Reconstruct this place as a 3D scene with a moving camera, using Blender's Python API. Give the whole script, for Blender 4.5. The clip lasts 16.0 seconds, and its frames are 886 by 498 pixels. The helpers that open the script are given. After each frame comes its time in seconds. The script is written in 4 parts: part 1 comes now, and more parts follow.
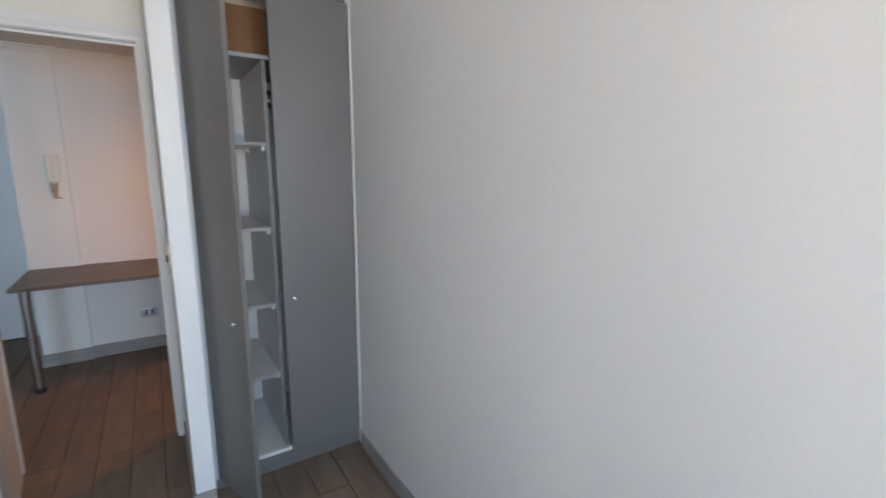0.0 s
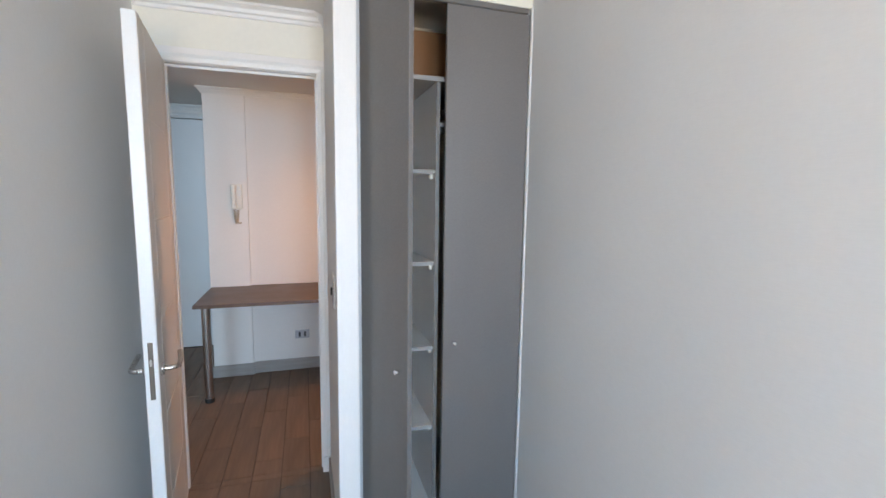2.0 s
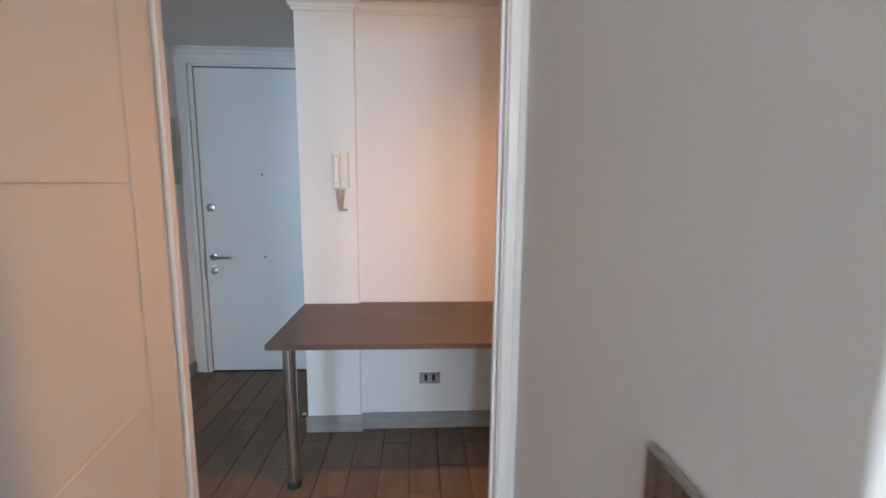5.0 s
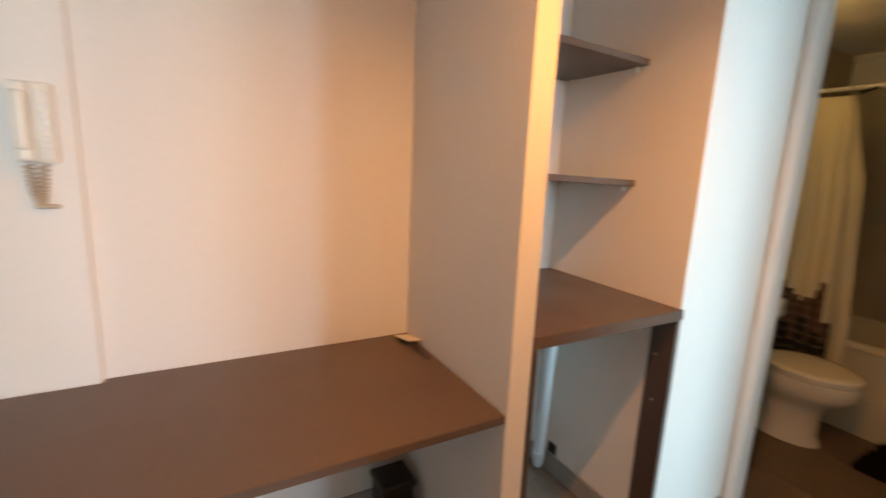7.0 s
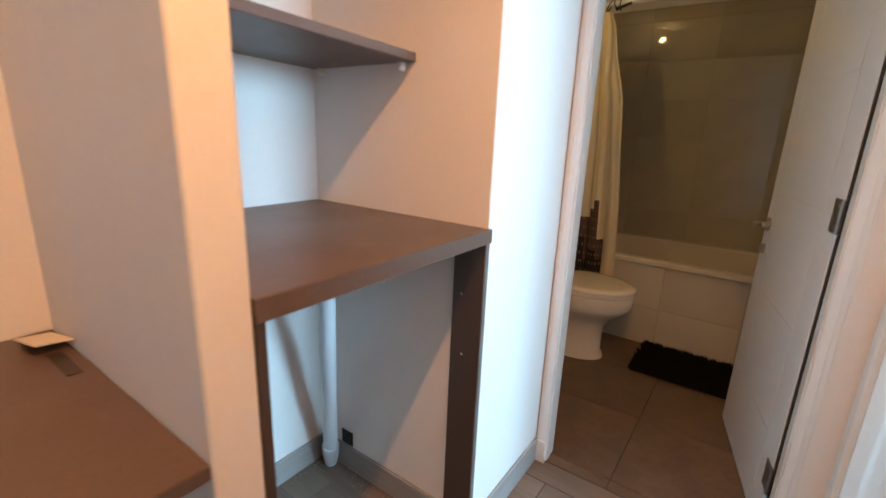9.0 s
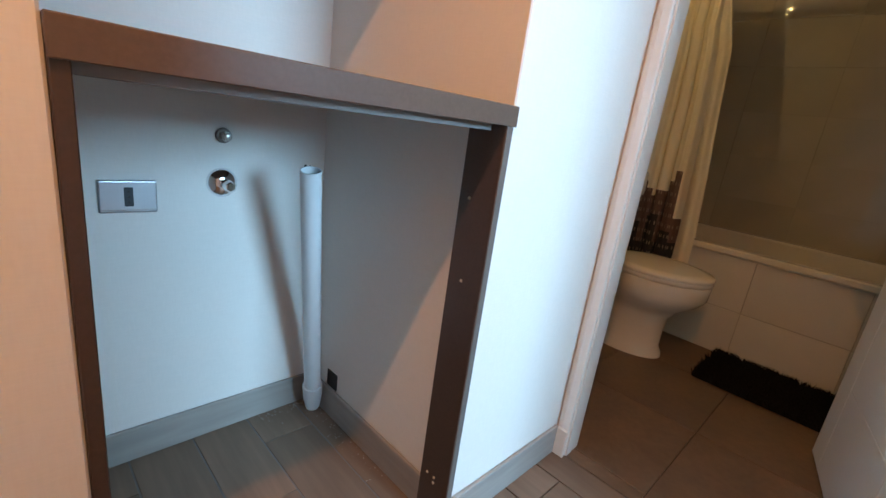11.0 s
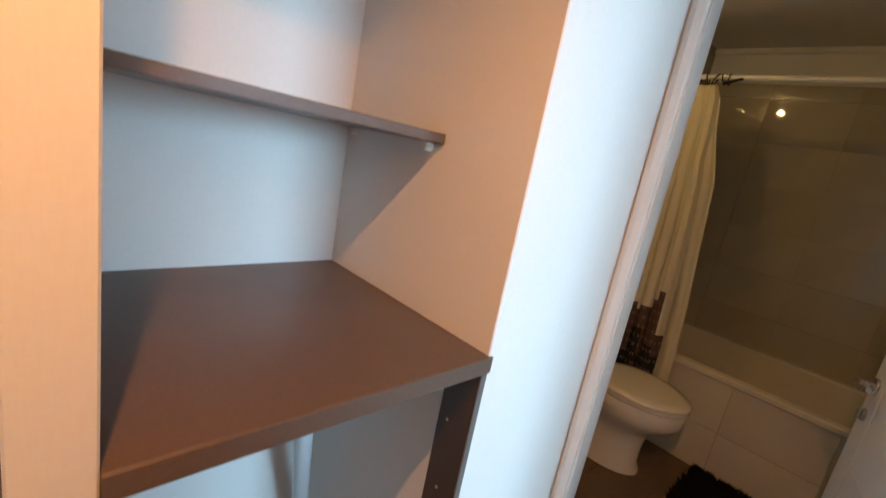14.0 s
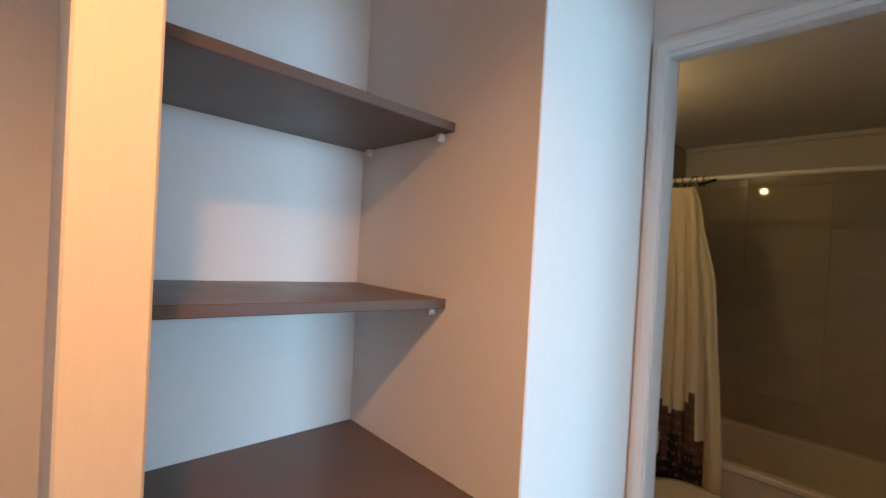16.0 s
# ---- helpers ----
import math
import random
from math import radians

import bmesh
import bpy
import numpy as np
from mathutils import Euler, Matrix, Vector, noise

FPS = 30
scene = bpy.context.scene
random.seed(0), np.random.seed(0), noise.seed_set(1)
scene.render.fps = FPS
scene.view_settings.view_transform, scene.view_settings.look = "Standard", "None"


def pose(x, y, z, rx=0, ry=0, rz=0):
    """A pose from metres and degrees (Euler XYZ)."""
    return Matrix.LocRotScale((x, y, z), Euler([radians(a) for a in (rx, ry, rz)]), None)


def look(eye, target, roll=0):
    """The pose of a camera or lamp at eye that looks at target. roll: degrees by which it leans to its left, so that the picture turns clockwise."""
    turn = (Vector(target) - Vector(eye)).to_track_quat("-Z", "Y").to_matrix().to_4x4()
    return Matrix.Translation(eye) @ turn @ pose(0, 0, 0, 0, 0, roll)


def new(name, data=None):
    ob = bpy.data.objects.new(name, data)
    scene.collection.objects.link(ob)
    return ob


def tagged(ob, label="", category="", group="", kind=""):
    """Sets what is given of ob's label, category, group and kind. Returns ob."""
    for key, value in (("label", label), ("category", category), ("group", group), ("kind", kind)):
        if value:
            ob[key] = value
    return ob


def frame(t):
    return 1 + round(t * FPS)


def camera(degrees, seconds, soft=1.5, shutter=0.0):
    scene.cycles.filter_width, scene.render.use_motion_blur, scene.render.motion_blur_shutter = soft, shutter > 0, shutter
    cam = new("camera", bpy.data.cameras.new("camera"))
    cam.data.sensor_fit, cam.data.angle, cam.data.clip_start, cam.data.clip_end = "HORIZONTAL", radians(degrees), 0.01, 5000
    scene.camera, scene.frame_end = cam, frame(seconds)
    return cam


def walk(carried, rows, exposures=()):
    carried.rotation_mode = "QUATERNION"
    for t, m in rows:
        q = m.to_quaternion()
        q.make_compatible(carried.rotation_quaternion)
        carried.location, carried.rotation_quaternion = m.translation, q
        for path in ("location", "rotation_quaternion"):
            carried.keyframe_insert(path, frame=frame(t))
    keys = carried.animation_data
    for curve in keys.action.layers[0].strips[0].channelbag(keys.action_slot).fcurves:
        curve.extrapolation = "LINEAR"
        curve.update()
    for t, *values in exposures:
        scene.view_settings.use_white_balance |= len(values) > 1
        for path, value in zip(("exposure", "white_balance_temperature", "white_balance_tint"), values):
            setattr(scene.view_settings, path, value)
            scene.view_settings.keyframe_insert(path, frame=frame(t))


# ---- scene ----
cam = camera(90.0, 16.0, shutter=0.5)
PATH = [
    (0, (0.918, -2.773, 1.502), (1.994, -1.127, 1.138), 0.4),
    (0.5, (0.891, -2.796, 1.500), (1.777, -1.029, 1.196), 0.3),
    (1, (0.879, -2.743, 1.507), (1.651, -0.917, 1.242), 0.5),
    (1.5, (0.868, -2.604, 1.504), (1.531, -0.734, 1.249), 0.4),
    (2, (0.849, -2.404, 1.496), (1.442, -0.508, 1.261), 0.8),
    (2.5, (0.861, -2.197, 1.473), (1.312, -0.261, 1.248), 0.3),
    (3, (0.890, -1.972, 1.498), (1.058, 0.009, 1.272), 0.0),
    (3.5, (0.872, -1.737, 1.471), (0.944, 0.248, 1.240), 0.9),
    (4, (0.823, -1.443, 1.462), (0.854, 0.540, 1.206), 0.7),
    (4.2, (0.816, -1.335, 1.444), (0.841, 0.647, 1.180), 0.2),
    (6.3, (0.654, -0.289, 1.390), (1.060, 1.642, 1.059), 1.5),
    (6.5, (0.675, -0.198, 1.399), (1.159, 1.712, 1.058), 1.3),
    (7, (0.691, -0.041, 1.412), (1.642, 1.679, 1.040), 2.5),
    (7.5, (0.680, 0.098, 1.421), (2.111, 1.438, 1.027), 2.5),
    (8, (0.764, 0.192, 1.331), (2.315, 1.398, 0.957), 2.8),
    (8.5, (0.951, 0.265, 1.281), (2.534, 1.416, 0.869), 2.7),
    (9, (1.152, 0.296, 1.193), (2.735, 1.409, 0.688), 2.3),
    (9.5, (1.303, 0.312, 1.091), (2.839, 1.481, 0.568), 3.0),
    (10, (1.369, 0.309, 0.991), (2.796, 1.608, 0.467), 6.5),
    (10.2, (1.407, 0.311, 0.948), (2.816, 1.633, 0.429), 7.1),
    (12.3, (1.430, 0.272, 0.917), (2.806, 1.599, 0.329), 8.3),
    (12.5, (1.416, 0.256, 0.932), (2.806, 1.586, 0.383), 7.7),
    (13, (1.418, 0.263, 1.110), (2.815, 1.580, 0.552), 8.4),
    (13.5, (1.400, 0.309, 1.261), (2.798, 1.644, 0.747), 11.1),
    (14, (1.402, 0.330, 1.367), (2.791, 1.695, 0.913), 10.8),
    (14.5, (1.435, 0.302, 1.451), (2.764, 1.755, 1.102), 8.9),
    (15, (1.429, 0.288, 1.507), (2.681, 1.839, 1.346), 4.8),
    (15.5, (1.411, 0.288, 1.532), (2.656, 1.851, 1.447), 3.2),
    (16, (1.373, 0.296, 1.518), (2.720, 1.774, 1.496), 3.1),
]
EXPOSURES = [(0.0, -0.78, 6500, 10), (1.0, -0.65, 6500, 10), (2.0, -0.30, 6500, 10), (3.0, -0.12, 6500, 10), (4.0, -0.22, 6500, 10), (6.5, 0.0, 7000, 10), (7.0, 0.02, 7700, 10),
             (8.0, 0.22, 7300, 10), (9.0, 0.32, 6500, 10), (10.0, 0.19, 6350, 10), (12.5, 0.13, 6450, 10), (14.0, 0.0, 6650, 10), (16.0, -0.25, 6250, 10)]
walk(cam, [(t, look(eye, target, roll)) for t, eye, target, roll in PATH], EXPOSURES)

# ---------- light ----------
world = bpy.data.worlds.new("sky")
scene.world = world
world.use_nodes = True
wn = world.node_tree
sky = wn.nodes.new("ShaderNodeTexSky")
sky.sky_type = "NISHITA"
sky.sun_disc = False
sky.sun_elevation = radians(50)
sky.sun_rotation = radians(150)
wn.links.new(sky.outputs[0], wn.nodes["Background"].inputs[0])
wn.nodes["Background"].inputs[1].default_value = 0.1
scene.view_settings.exposure = 0.0


def area(name, eye, target, w, h, watts, colour, spread=180):
    """Light in a window's opening; spread: how wide a part of the outside it sees."""
    d = bpy.data.lights.new(name, "AREA")
    d.shape, d.size, d.size_y, d.energy, d.color = "RECTANGLE", w, h, watts, colour
    d.spread = radians(spread)
    ob = new(name, d)
    ob.matrix_world = look(eye, target)
    return ob


def bulb(name, at, watts, colour, radius):
    d = bpy.data.lights.new(name, "POINT")
    d.energy, d.color, d.shadow_soft_size = watts, colour, radius
    ob = new(name, d)
    ob.location = at
    return ob


BLUE, EARTH = (0.45, 0.70, 1.0), (1.0, 0.74, 0.44)
WARM, BATHWARM = (1.0, 0.455, 0.155), (1.0, 0.66, 0.24)
# sky light and the warm bounce of the ground, in the window openings
area("sky_light_bedroom", (0.42, -5.16, 1.55), (1.20, -1.4, 0.75), 0.26, 0.95, 31, BLUE, 110)
area("sky_light_bedroom", (1.30, -5.16, 1.55), (0.55, -1.4, 0.75), 0.62, 0.95, 38, BLUE, 110)
area("ground_light_bedroom", (0.85, -5.16, 1.02), (0.85, -2.6, 3.1), 1.1, 0.25, 54, EARTH, 104)
area("sky_light_second_room", (2.50, -2.66, 1.68), (2.15, 0.8, 0.45), 1.15, 0.9, 71, (0.41, 0.735, 1.0), 120)
area("sky_light_living", (-0.75, -5.16, 1.6), (-0.4, 0.5, 0.9), 1.4, 1.1, 150, (0.55, 0.78, 1.0))


def spot(name, at, target, watts, colour, cone, radius):
    d = bpy.data.lights.new(name, "SPOT")
    d.energy, d.color, d.spot_size, d.spot_blend, d.shadow_soft_size = watts, colour, radians(cone), 0.95, radius
    ob = new(name, d)
    ob.matrix_world = look(at, target)
    return ob


# bulbs
spot("hall_bulb", (1.295, 0.285, 2.195), (1.300, 0.38, 0.0), 68, WARM, 160, 0.022)
bulb("bath_bulb", (3.165, 1.300, 2.135), 3.8, BATHWARM, 0.022)


# ---------- materials ----------
class Mat:
    """A small builder of node materials."""

    def __init__(self, name, colour, rough=0.5, metal=0.0, spec=0.5):
        self.m = bpy.data.materials.new(name)
        self.m.use_nodes = True
        self.t = self.m.node_tree
        self.b = self.t.nodes["Principled BSDF"]
        self.b.inputs["Base Color"].default_value = (*colour, 1)
        self.b.inputs["Roughness"].default_value = rough
        self.b.inputs["Metallic"].default_value = metal
        self.b.inputs["Specular IOR Level"].default_value = spec
        self.colour = colour
        self.out = None
        self.height = None

    def node(self, kind):
        return self.t.nodes.new(kind)

    def coords(self, scale):
        c, m = self.node("ShaderNodeTexCoord"), self.node("ShaderNodeMapping")
        m.inputs["Scale"].default_value = scale
        self.t.links.new(c.outputs["Object"], m.inputs[0])
        return m.outputs[0]

    def noise(self, scale, detail=3.0, rough=0.5):
        n = self.node("ShaderNodeTexNoise")
        self.t.links.new(self.coords(scale), n.inputs["Vector"])
        n.inputs["Scale"].default_value, n.inputs["Detail"].default_value, n.inputs["Roughness"].default_value = 1.0, detail, rough
        return n.outputs[0]

    def ramp(self, fac, a, b):
        r = self.node("ShaderNodeMapRange")
        self.t.links.new(fac, r.inputs[0])
        r.inputs[1].default_value, r.inputs[2].default_value = 0.3, 0.7
        r.inputs[3].default_value, r.inputs[4].default_value = a, b
        return r.outputs[0]

    def vary(self, fac, a, b):
        """Multiply the colour by a to b as fac goes."""
        r = self.ramp(fac, a, b)
        mix = self.node("ShaderNodeMix")
        mix.data_type, mix.blend_type = "RGBA", "MULTIPLY"
        mix.inputs[0].default_value = 1.0
        if self.out is None:
            mix.inputs[6].default_value = (*self.colour, 1)
        else:
            self.t.links.new(self.out, mix.inputs[6])
        self.t.links.new(r, mix.inputs[7])
        self.out = mix.outputs[2]
        self.t.links.new(self.out, self.b.inputs["Base Color"])
        return self

    def tint(self, fac, other, amount=1.0):
        mix = self.node("ShaderNodeMix")
        mix.data_type = "RGBA"
        self.t.links.new(self.ramp(fac, 0.0, amount), mix.inputs[0])
        if self.out is None:
            mix.inputs[6].default_value = (*self.colour, 1)
        else:
            self.t.links.new(self.out, mix.inputs[6])
        mix.inputs[7].default_value = (*other, 1)
        self.out = mix.outputs[2]
        self.t.links.new(self.out, self.b.inputs["Base Color"])
        return self

    def gloss(self, fac, a, b):
        self.t.links.new(self.ramp(fac, a, b), self.b.inputs["Roughness"])
        return self

    def bump(self, fac, strength, distance=0.001):
        n = self.node("ShaderNodeBump")
        n.inputs["Strength"].default_value, n.inputs["Distance"].default_value = strength, distance
        self.t.links.new(fac, n.inputs["Height"])
        if self.height is not None:
            self.t.links.new(self.height, n.inputs["Normal"])
        self.height = n.outputs[0]
        self.t.links.new(self.height, self.b.inputs["Normal"])
        return self

    def per_object(self):
        n = self.node("ShaderNodeObjectInfo")
        return n.outputs["Random"]


def wallpaper(name, colour):
    """Matt vinyl wallpaper with a woven linen relief, and joints and soft marks."""
    w = Mat(name, colour, 0.62, 0, 0.3)
    a, b = w.noise((260, 260, 40), 2), w.noise((40, 40, 420), 2)
    w.vary(a, 0.985, 1.012).vary(b, 0.984, 1.012).vary(w.noise((1.6, 1.6, 0.9), 4), 0.965, 1.02)
    w.bump(a, 0.22, 0.0006).bump(b, 0.2, 0.0006)
    return w.m


M = {}
M["paper"] = wallpaper("linen_wallpaper", (0.74, 0.73, 0.715))
M["hall"] = wallpaper("hall_wallpaper", (0.80, 0.77, 0.74))


def plain(key, colour, rough, metal=0.0, spec=0.5, fine=40, lo=0.96, hi=1.03, bump=0.05, large=1.5):
    p = Mat(key, colour, rough, metal, spec)
    f = p.noise((fine, fine, fine), 3)
    p.vary(p.noise((large, large, large), 4), lo, hi).vary(f, 0.985, 1.012)
    p.gloss(p.noise((3, 3, 3), 5), rough * 0.88, min(1, rough * 1.1))
    p.bump(f, bump, 0.0008)
    M[key] = p.m
    return p


plain("ceiling", (0.78, 0.76, 0.73), 0.9, spec=0.2, fine=90, bump=0.15)
plain("white", (0.80, 0.80, 0.79), 0.38, fine=60, bump=0.04)
plain("fascia", (0.78, 0.75, 0.66), 0.5)
plain("white_door", (0.76, 0.77, 0.77), 0.42, fine=120, bump=0.06)
plain("leaf", (0.74, 0.70, 0.66), 0.45, fine=120, bump=0.06)
plain("plastic", (0.78, 0.76, 0.70), 0.35)
plain("pvc", (0.72, 0.75, 0.78), 0.33, lo=0.85)
plain("porcelain", (0.74, 0.69, 0.58), 0.12, bump=0.0)
plain("grey_board", (0.27, 0.265, 0.26), 0.5)
plain("black", (0.012, 0.011, 0.011), 0.45)
plain("socket_dark", (0.02, 0.025, 0.035), 0.4)
plain("frame_white", (0.75, 0.74, 0.72), 0.45)
plain("grey_plastic", (0.32, 0.30, 0.29), 0.45)
plain("cord", (0.50, 0.40, 0.30), 0.5)
plain("card", (0.72, 0.64, 0.52), 0.7)
plain("yellow_tape", (0.55, 0.42, 0.06), 0.6)
plain("dark_vanity", (0.015, 0.012, 0.012), 0.35)
plain("rubber", (0.02, 0.02, 0.02), 0.7)
plain("edge_grey", (0.42, 0.43, 0.45), 0.45)
plain("panel_grey", (0.45, 0.48, 0.46), 0.5)


def metal(key, colour, rough):
    p = Mat(key, colour, rough, 1.0)
    p.gloss(p.noise((200, 200, 3), 3), rough * 0.75, rough * 1.3)
    p.vary(p.noise((8, 8, 8), 4), 0.9, 1.05)
    M[key] = p.m


metal("steel", (0.52, 0.50, 0.48), 0.28)
metal("chrome", (0.82, 0.83, 0.85), 0.07)
metal("silver", (0.46, 0.48, 0.52), 0.36)
metal("hinge", (0.36, 0.35, 0.34), 0.42)
metal("bronze", (0.17, 0.15, 0.135), 0.42)


def laminate(key, colour, rough, spec=0.5):
    """Melamine board: a fine pore relief and faint smears."""
    p = Mat(key, colour, rough, 0, spec)
    g = p.noise((180, 180, 180), 2)
    p.vary(g, 0.92, 1.07).vary(p.noise((2.2, 2.2, 1.2), 5), 0.93, 1.06)
    p.gloss(p.noise((4, 4, 4), 6, 0.6), rough * 0.85, rough * 1.15).bump(g, 0.12, 0.0005)
    M[key] = p.m


laminate("grey_laminate", (0.152, 0.142, 0.136), 0.42)
laminate("brown_laminate", (0.125, 0.083, 0.063), 0.40)
laminate("brown_edge", (0.070, 0.045, 0.036), 0.45)
# lighter version of brown_edge, with skylight put into the colour
laminate("edge_brown_grey", (0.15, 0.13, 0.12), 0.36)
laminate("slot_brown", (0.045, 0.026, 0.020), 0.35)
laminate("wood_brown", (0.26, 0.12, 0.045), 0.6)
laminate("white_melamine", (0.70, 0.67, 0.64), 0.42)

# wood-look ceramic planks
p = Mat("plank_floor", (0.205, 0.146, 0.108), 0.5, 0, 0.3)
g = p.noise((38, 3.2, 38), 6, 0.65)
p.vary(g, 0.86, 1.08).vary(p.noise((9, 1.3, 9), 4), 0.88, 1.1).vary(p.per_object(), 0.92, 1.06)
p.gloss(p.noise((6, 2, 6), 5), 0.45, 0.65).bump(g, 0.25, 0.0012)
M["plank"] = p.m
p = Mat("base_tile", (0.34, 0.315, 0.295), 0.42)
g = p.noise((5, 5, 40), 5)
p.vary(g, 0.86, 1.1).vary(p.noise((2, 2, 2), 4), 0.9, 1.06).bump(g, 0.15)
M["base"] = p.m
plain("grout", (0.075, 0.063, 0.053), 0.9, bump=0.3)
plain("dusty_grout", (0.17, 0.165, 0.16), 0.95, bump=0.3)
plain("bath_grout", (0.085, 0.062, 0.048), 0.9, bump=0.3)
plain("white_grout", (0.44, 0.39, 0.30), 0.9, bump=0.2)
p = Mat("bath_floor_tile", (0.155, 0.105, 0.073), 0.42)
g = p.noise((7, 7, 7), 7, 0.6)
p.vary(g, 0.72, 1.2).vary(p.noise((60, 60, 60), 3), 0.92, 1.06).vary(p.per_object(), 0.94, 1.05).bump(g, 0.2, 0.001)
p.gloss(g, 0.34, 0.55)
M["bath_floor"] = p.m
p = Mat("bath_wall_tile", (0.46, 0.41, 0.315), 0.04)
p.vary(p.noise((3, 3, 3), 5), 0.93, 1.05).vary(p.per_object(), 0.96, 1.03).bump(p.noise((9, 9, 9), 2), 0.05, 0.002)
M["bath_tile"] = p.m
p = Mat("tub_tile", (0.63, 0.585, 0.49), 0.2)
p.vary(p.noise((3, 3, 3), 5), 0.92, 1.05).vary(p.per_object(), 0.96, 1.03)
M["tub_tile"] = p.m
p = Mat("mat_pile", (0.010, 0.009, 0.009), 1.0, 0, 0.1)
p.vary(p.noise((120, 120, 120), 3), 0.5, 1.8)
M["mat"] = p.m

# shower curtain: cream cloth with a dark printed skyline along the hem
p = Mat("curtain_cloth", (0.74, 0.66, 0.48), 0.7)
p.vary(p.noise((300, 300, 300), 2), 0.94, 1.04)
p.b.inputs["Subsurface Weight"].default_value = 0.0
M["curtain"] = p.m
p = Mat("curtain_print", (0.10, 0.055, 0.045), 0.75)
p.vary(p.noise((300, 300, 300), 2), 0.9, 1.06)
M["print_brown"] = p.m
plain("print_black", (0.012, 0.010, 0.012), 0.75)
plain("print_dot", (0.22, 0.16, 0.12), 0.75)


# ---------- building helpers ----------
def mesh_ob(name, bm, mat, parent=None, label=""):
    me = bpy.data.meshes.new(name)
    bm.normal_update()
    bm.to_mesh(me)
    bm.free()
    for m in (mat if isinstance(mat, (list, tuple)) else [mat]):
        me.materials.append(M[m] if isinstance(m, str) else m)
    ob = new(name, me)
    if parent:
        ob.parent = parent
    if label:
        ob["label"] = label
    return ob


part = mesh_ob


def smooth(ob, angle=35):
    for poly in ob.data.polygons:
        poly.use_smooth = True
    ob.data.set_sharp_from_angle(angle=radians(angle))
    return ob


def bm_box(x0, x1, y0, y1, z0, z1, bevel=0.0, bm=None, segs=1):
    own = bmesh.new()
    bmesh.ops.create_cube(own, size=1)
    bmesh.ops.scale(own, vec=(x1 - x0, y1 - y0, z1 - z0), verts=own.verts)
    bmesh.ops.translate(own, vec=((x0 + x1) / 2, (y0 + y1) / 2, (z0 + z1) / 2), verts=own.verts)
    if bevel:
        bmesh.ops.bevel(own, geom=own.edges[:], offset=bevel, segments=segs, affect="EDGES", profile=0.5)
    if bm is None:
        return own
    tmp = bpy.data.meshes.new("tmp")
    own.to_mesh(tmp)
    own.free()
    bm.from_mesh(tmp)
    bpy.data.meshes.remove(tmp)
    return bm


def bm_cyl(r0, r1, a, b, n=24, bevel=0.0, bm=None):
    """A cylinder or cone from point a to point b."""
    own = bmesh.new()
    a, b = Vector(a), Vector(b)
    bmesh.ops.create_cone(own, cap_ends=True, segments=n, radius1=r0, radius2=r1, depth=(b - a).length)
    if bevel:
        es = [e for e in own.edges if len(e.link_faces) == 2 and any(len(f.verts) > 4 for f in e.link_faces)]
        bmesh.ops.bevel(own, geom=es, offset=bevel, segments=2, affect="EDGES", profile=0.5)
    q = (b - a).to_track_quat("Z", "Y").to_matrix().to_4x4()
    bmesh.ops.transform(own, matrix=Matrix.Translation((a + b) / 2) @ q, verts=own.verts)
    if bm is None:
        return own
    tmp = bpy.data.meshes.new("tmp")
    own.to_mesh(tmp)
    own.free()
    bm.from_mesh(tmp)
    bpy.data.meshes.remove(tmp)
    return bm


def bm_tube(points, r, n=12):
    """A round bar along a line of points."""
    bm = bmesh.new()
    pts = [Vector(q) for q in points]
    rings = []
    for i, q in enumerate(pts):
        d = (pts[min(i + 1, len(pts) - 1)] - pts[max(i - 1, 0)]).normalized()
        up = Vector((0, 0, 1)) if abs(d.z) < 0.9 else Vector((1, 0, 0))
        u = d.cross(up).normalized()
        v = d.cross(u)
        rings.append([bm.verts.new(q + r * (math.cos(k * math.tau / n) * u + math.sin(k * math.tau / n) * v)) for k in range(n)])
    for s, e in zip(rings, rings[1:]):
        for k in range(n):
            bm.faces.new((s[k], s[(k + 1) % n], e[(k + 1) % n], e[k]))
    bm.faces.new(rings[0])
    bm.faces.new(rings[-1][::-1])
    bmesh.ops.recalc_face_normals(bm, faces=bm.faces)
    return bm


def bend(points, radius=0.02, steps=5):
    """Round the inner corners of a line of points."""
    pts = [Vector(q) for q in points]
    out = [pts[0]]
    for a, b, c in zip(pts, pts[1:], pts[2:]):
        s, e = b + (a - b).normalized() * radius, b + (c - b).normalized() * radius
        for k in range(steps + 1):
            u = k / steps
            out.append(s * (1 - u) ** 2 + b * 2 * u * (1 - u) + e * u * u)
    return out + [pts[-1]]


def lathe(profile, n=32, sx=1.0, sy=1.0):
    bm = bmesh.new()
    rings = []
    for r, z in profile:
        rings.append([bm.verts.new((r * sx * math.cos(k * math.tau / n), r * sy * math.sin(k * math.tau / n), z)) for k in range(n)])
    for s, e in zip(rings, rings[1:]):
        for k in range(n):
            bm.faces.new((s[k], s[(k + 1) % n], e[(k + 1) % n], e[k]))
    bm.faces.new(rings[0][::-1])
    bm.faces.new(rings[-1])
    return bm


def box_part(name, dims, mat, parent, bevel=0.002, label=""):
    return part(name, bm_box(*dims, bevel=bevel), mat, parent, label)


def thing(name, at=(0, 0, 0), label="", category="", group="", rz=0):
    ob = new(name)
    ob.matrix_world = pose(*at, 0, 0, rz)
    return tagged(ob, label, category, group)


def struct(name, bm, mat, label=""):
    return tagged(mesh_ob(name, bm, mat), label, kind="structure")


def boxes(*dims):
    bm = bmesh.new()
    for d in dims:
        bm_box(*d, bm=bm)
    return bm


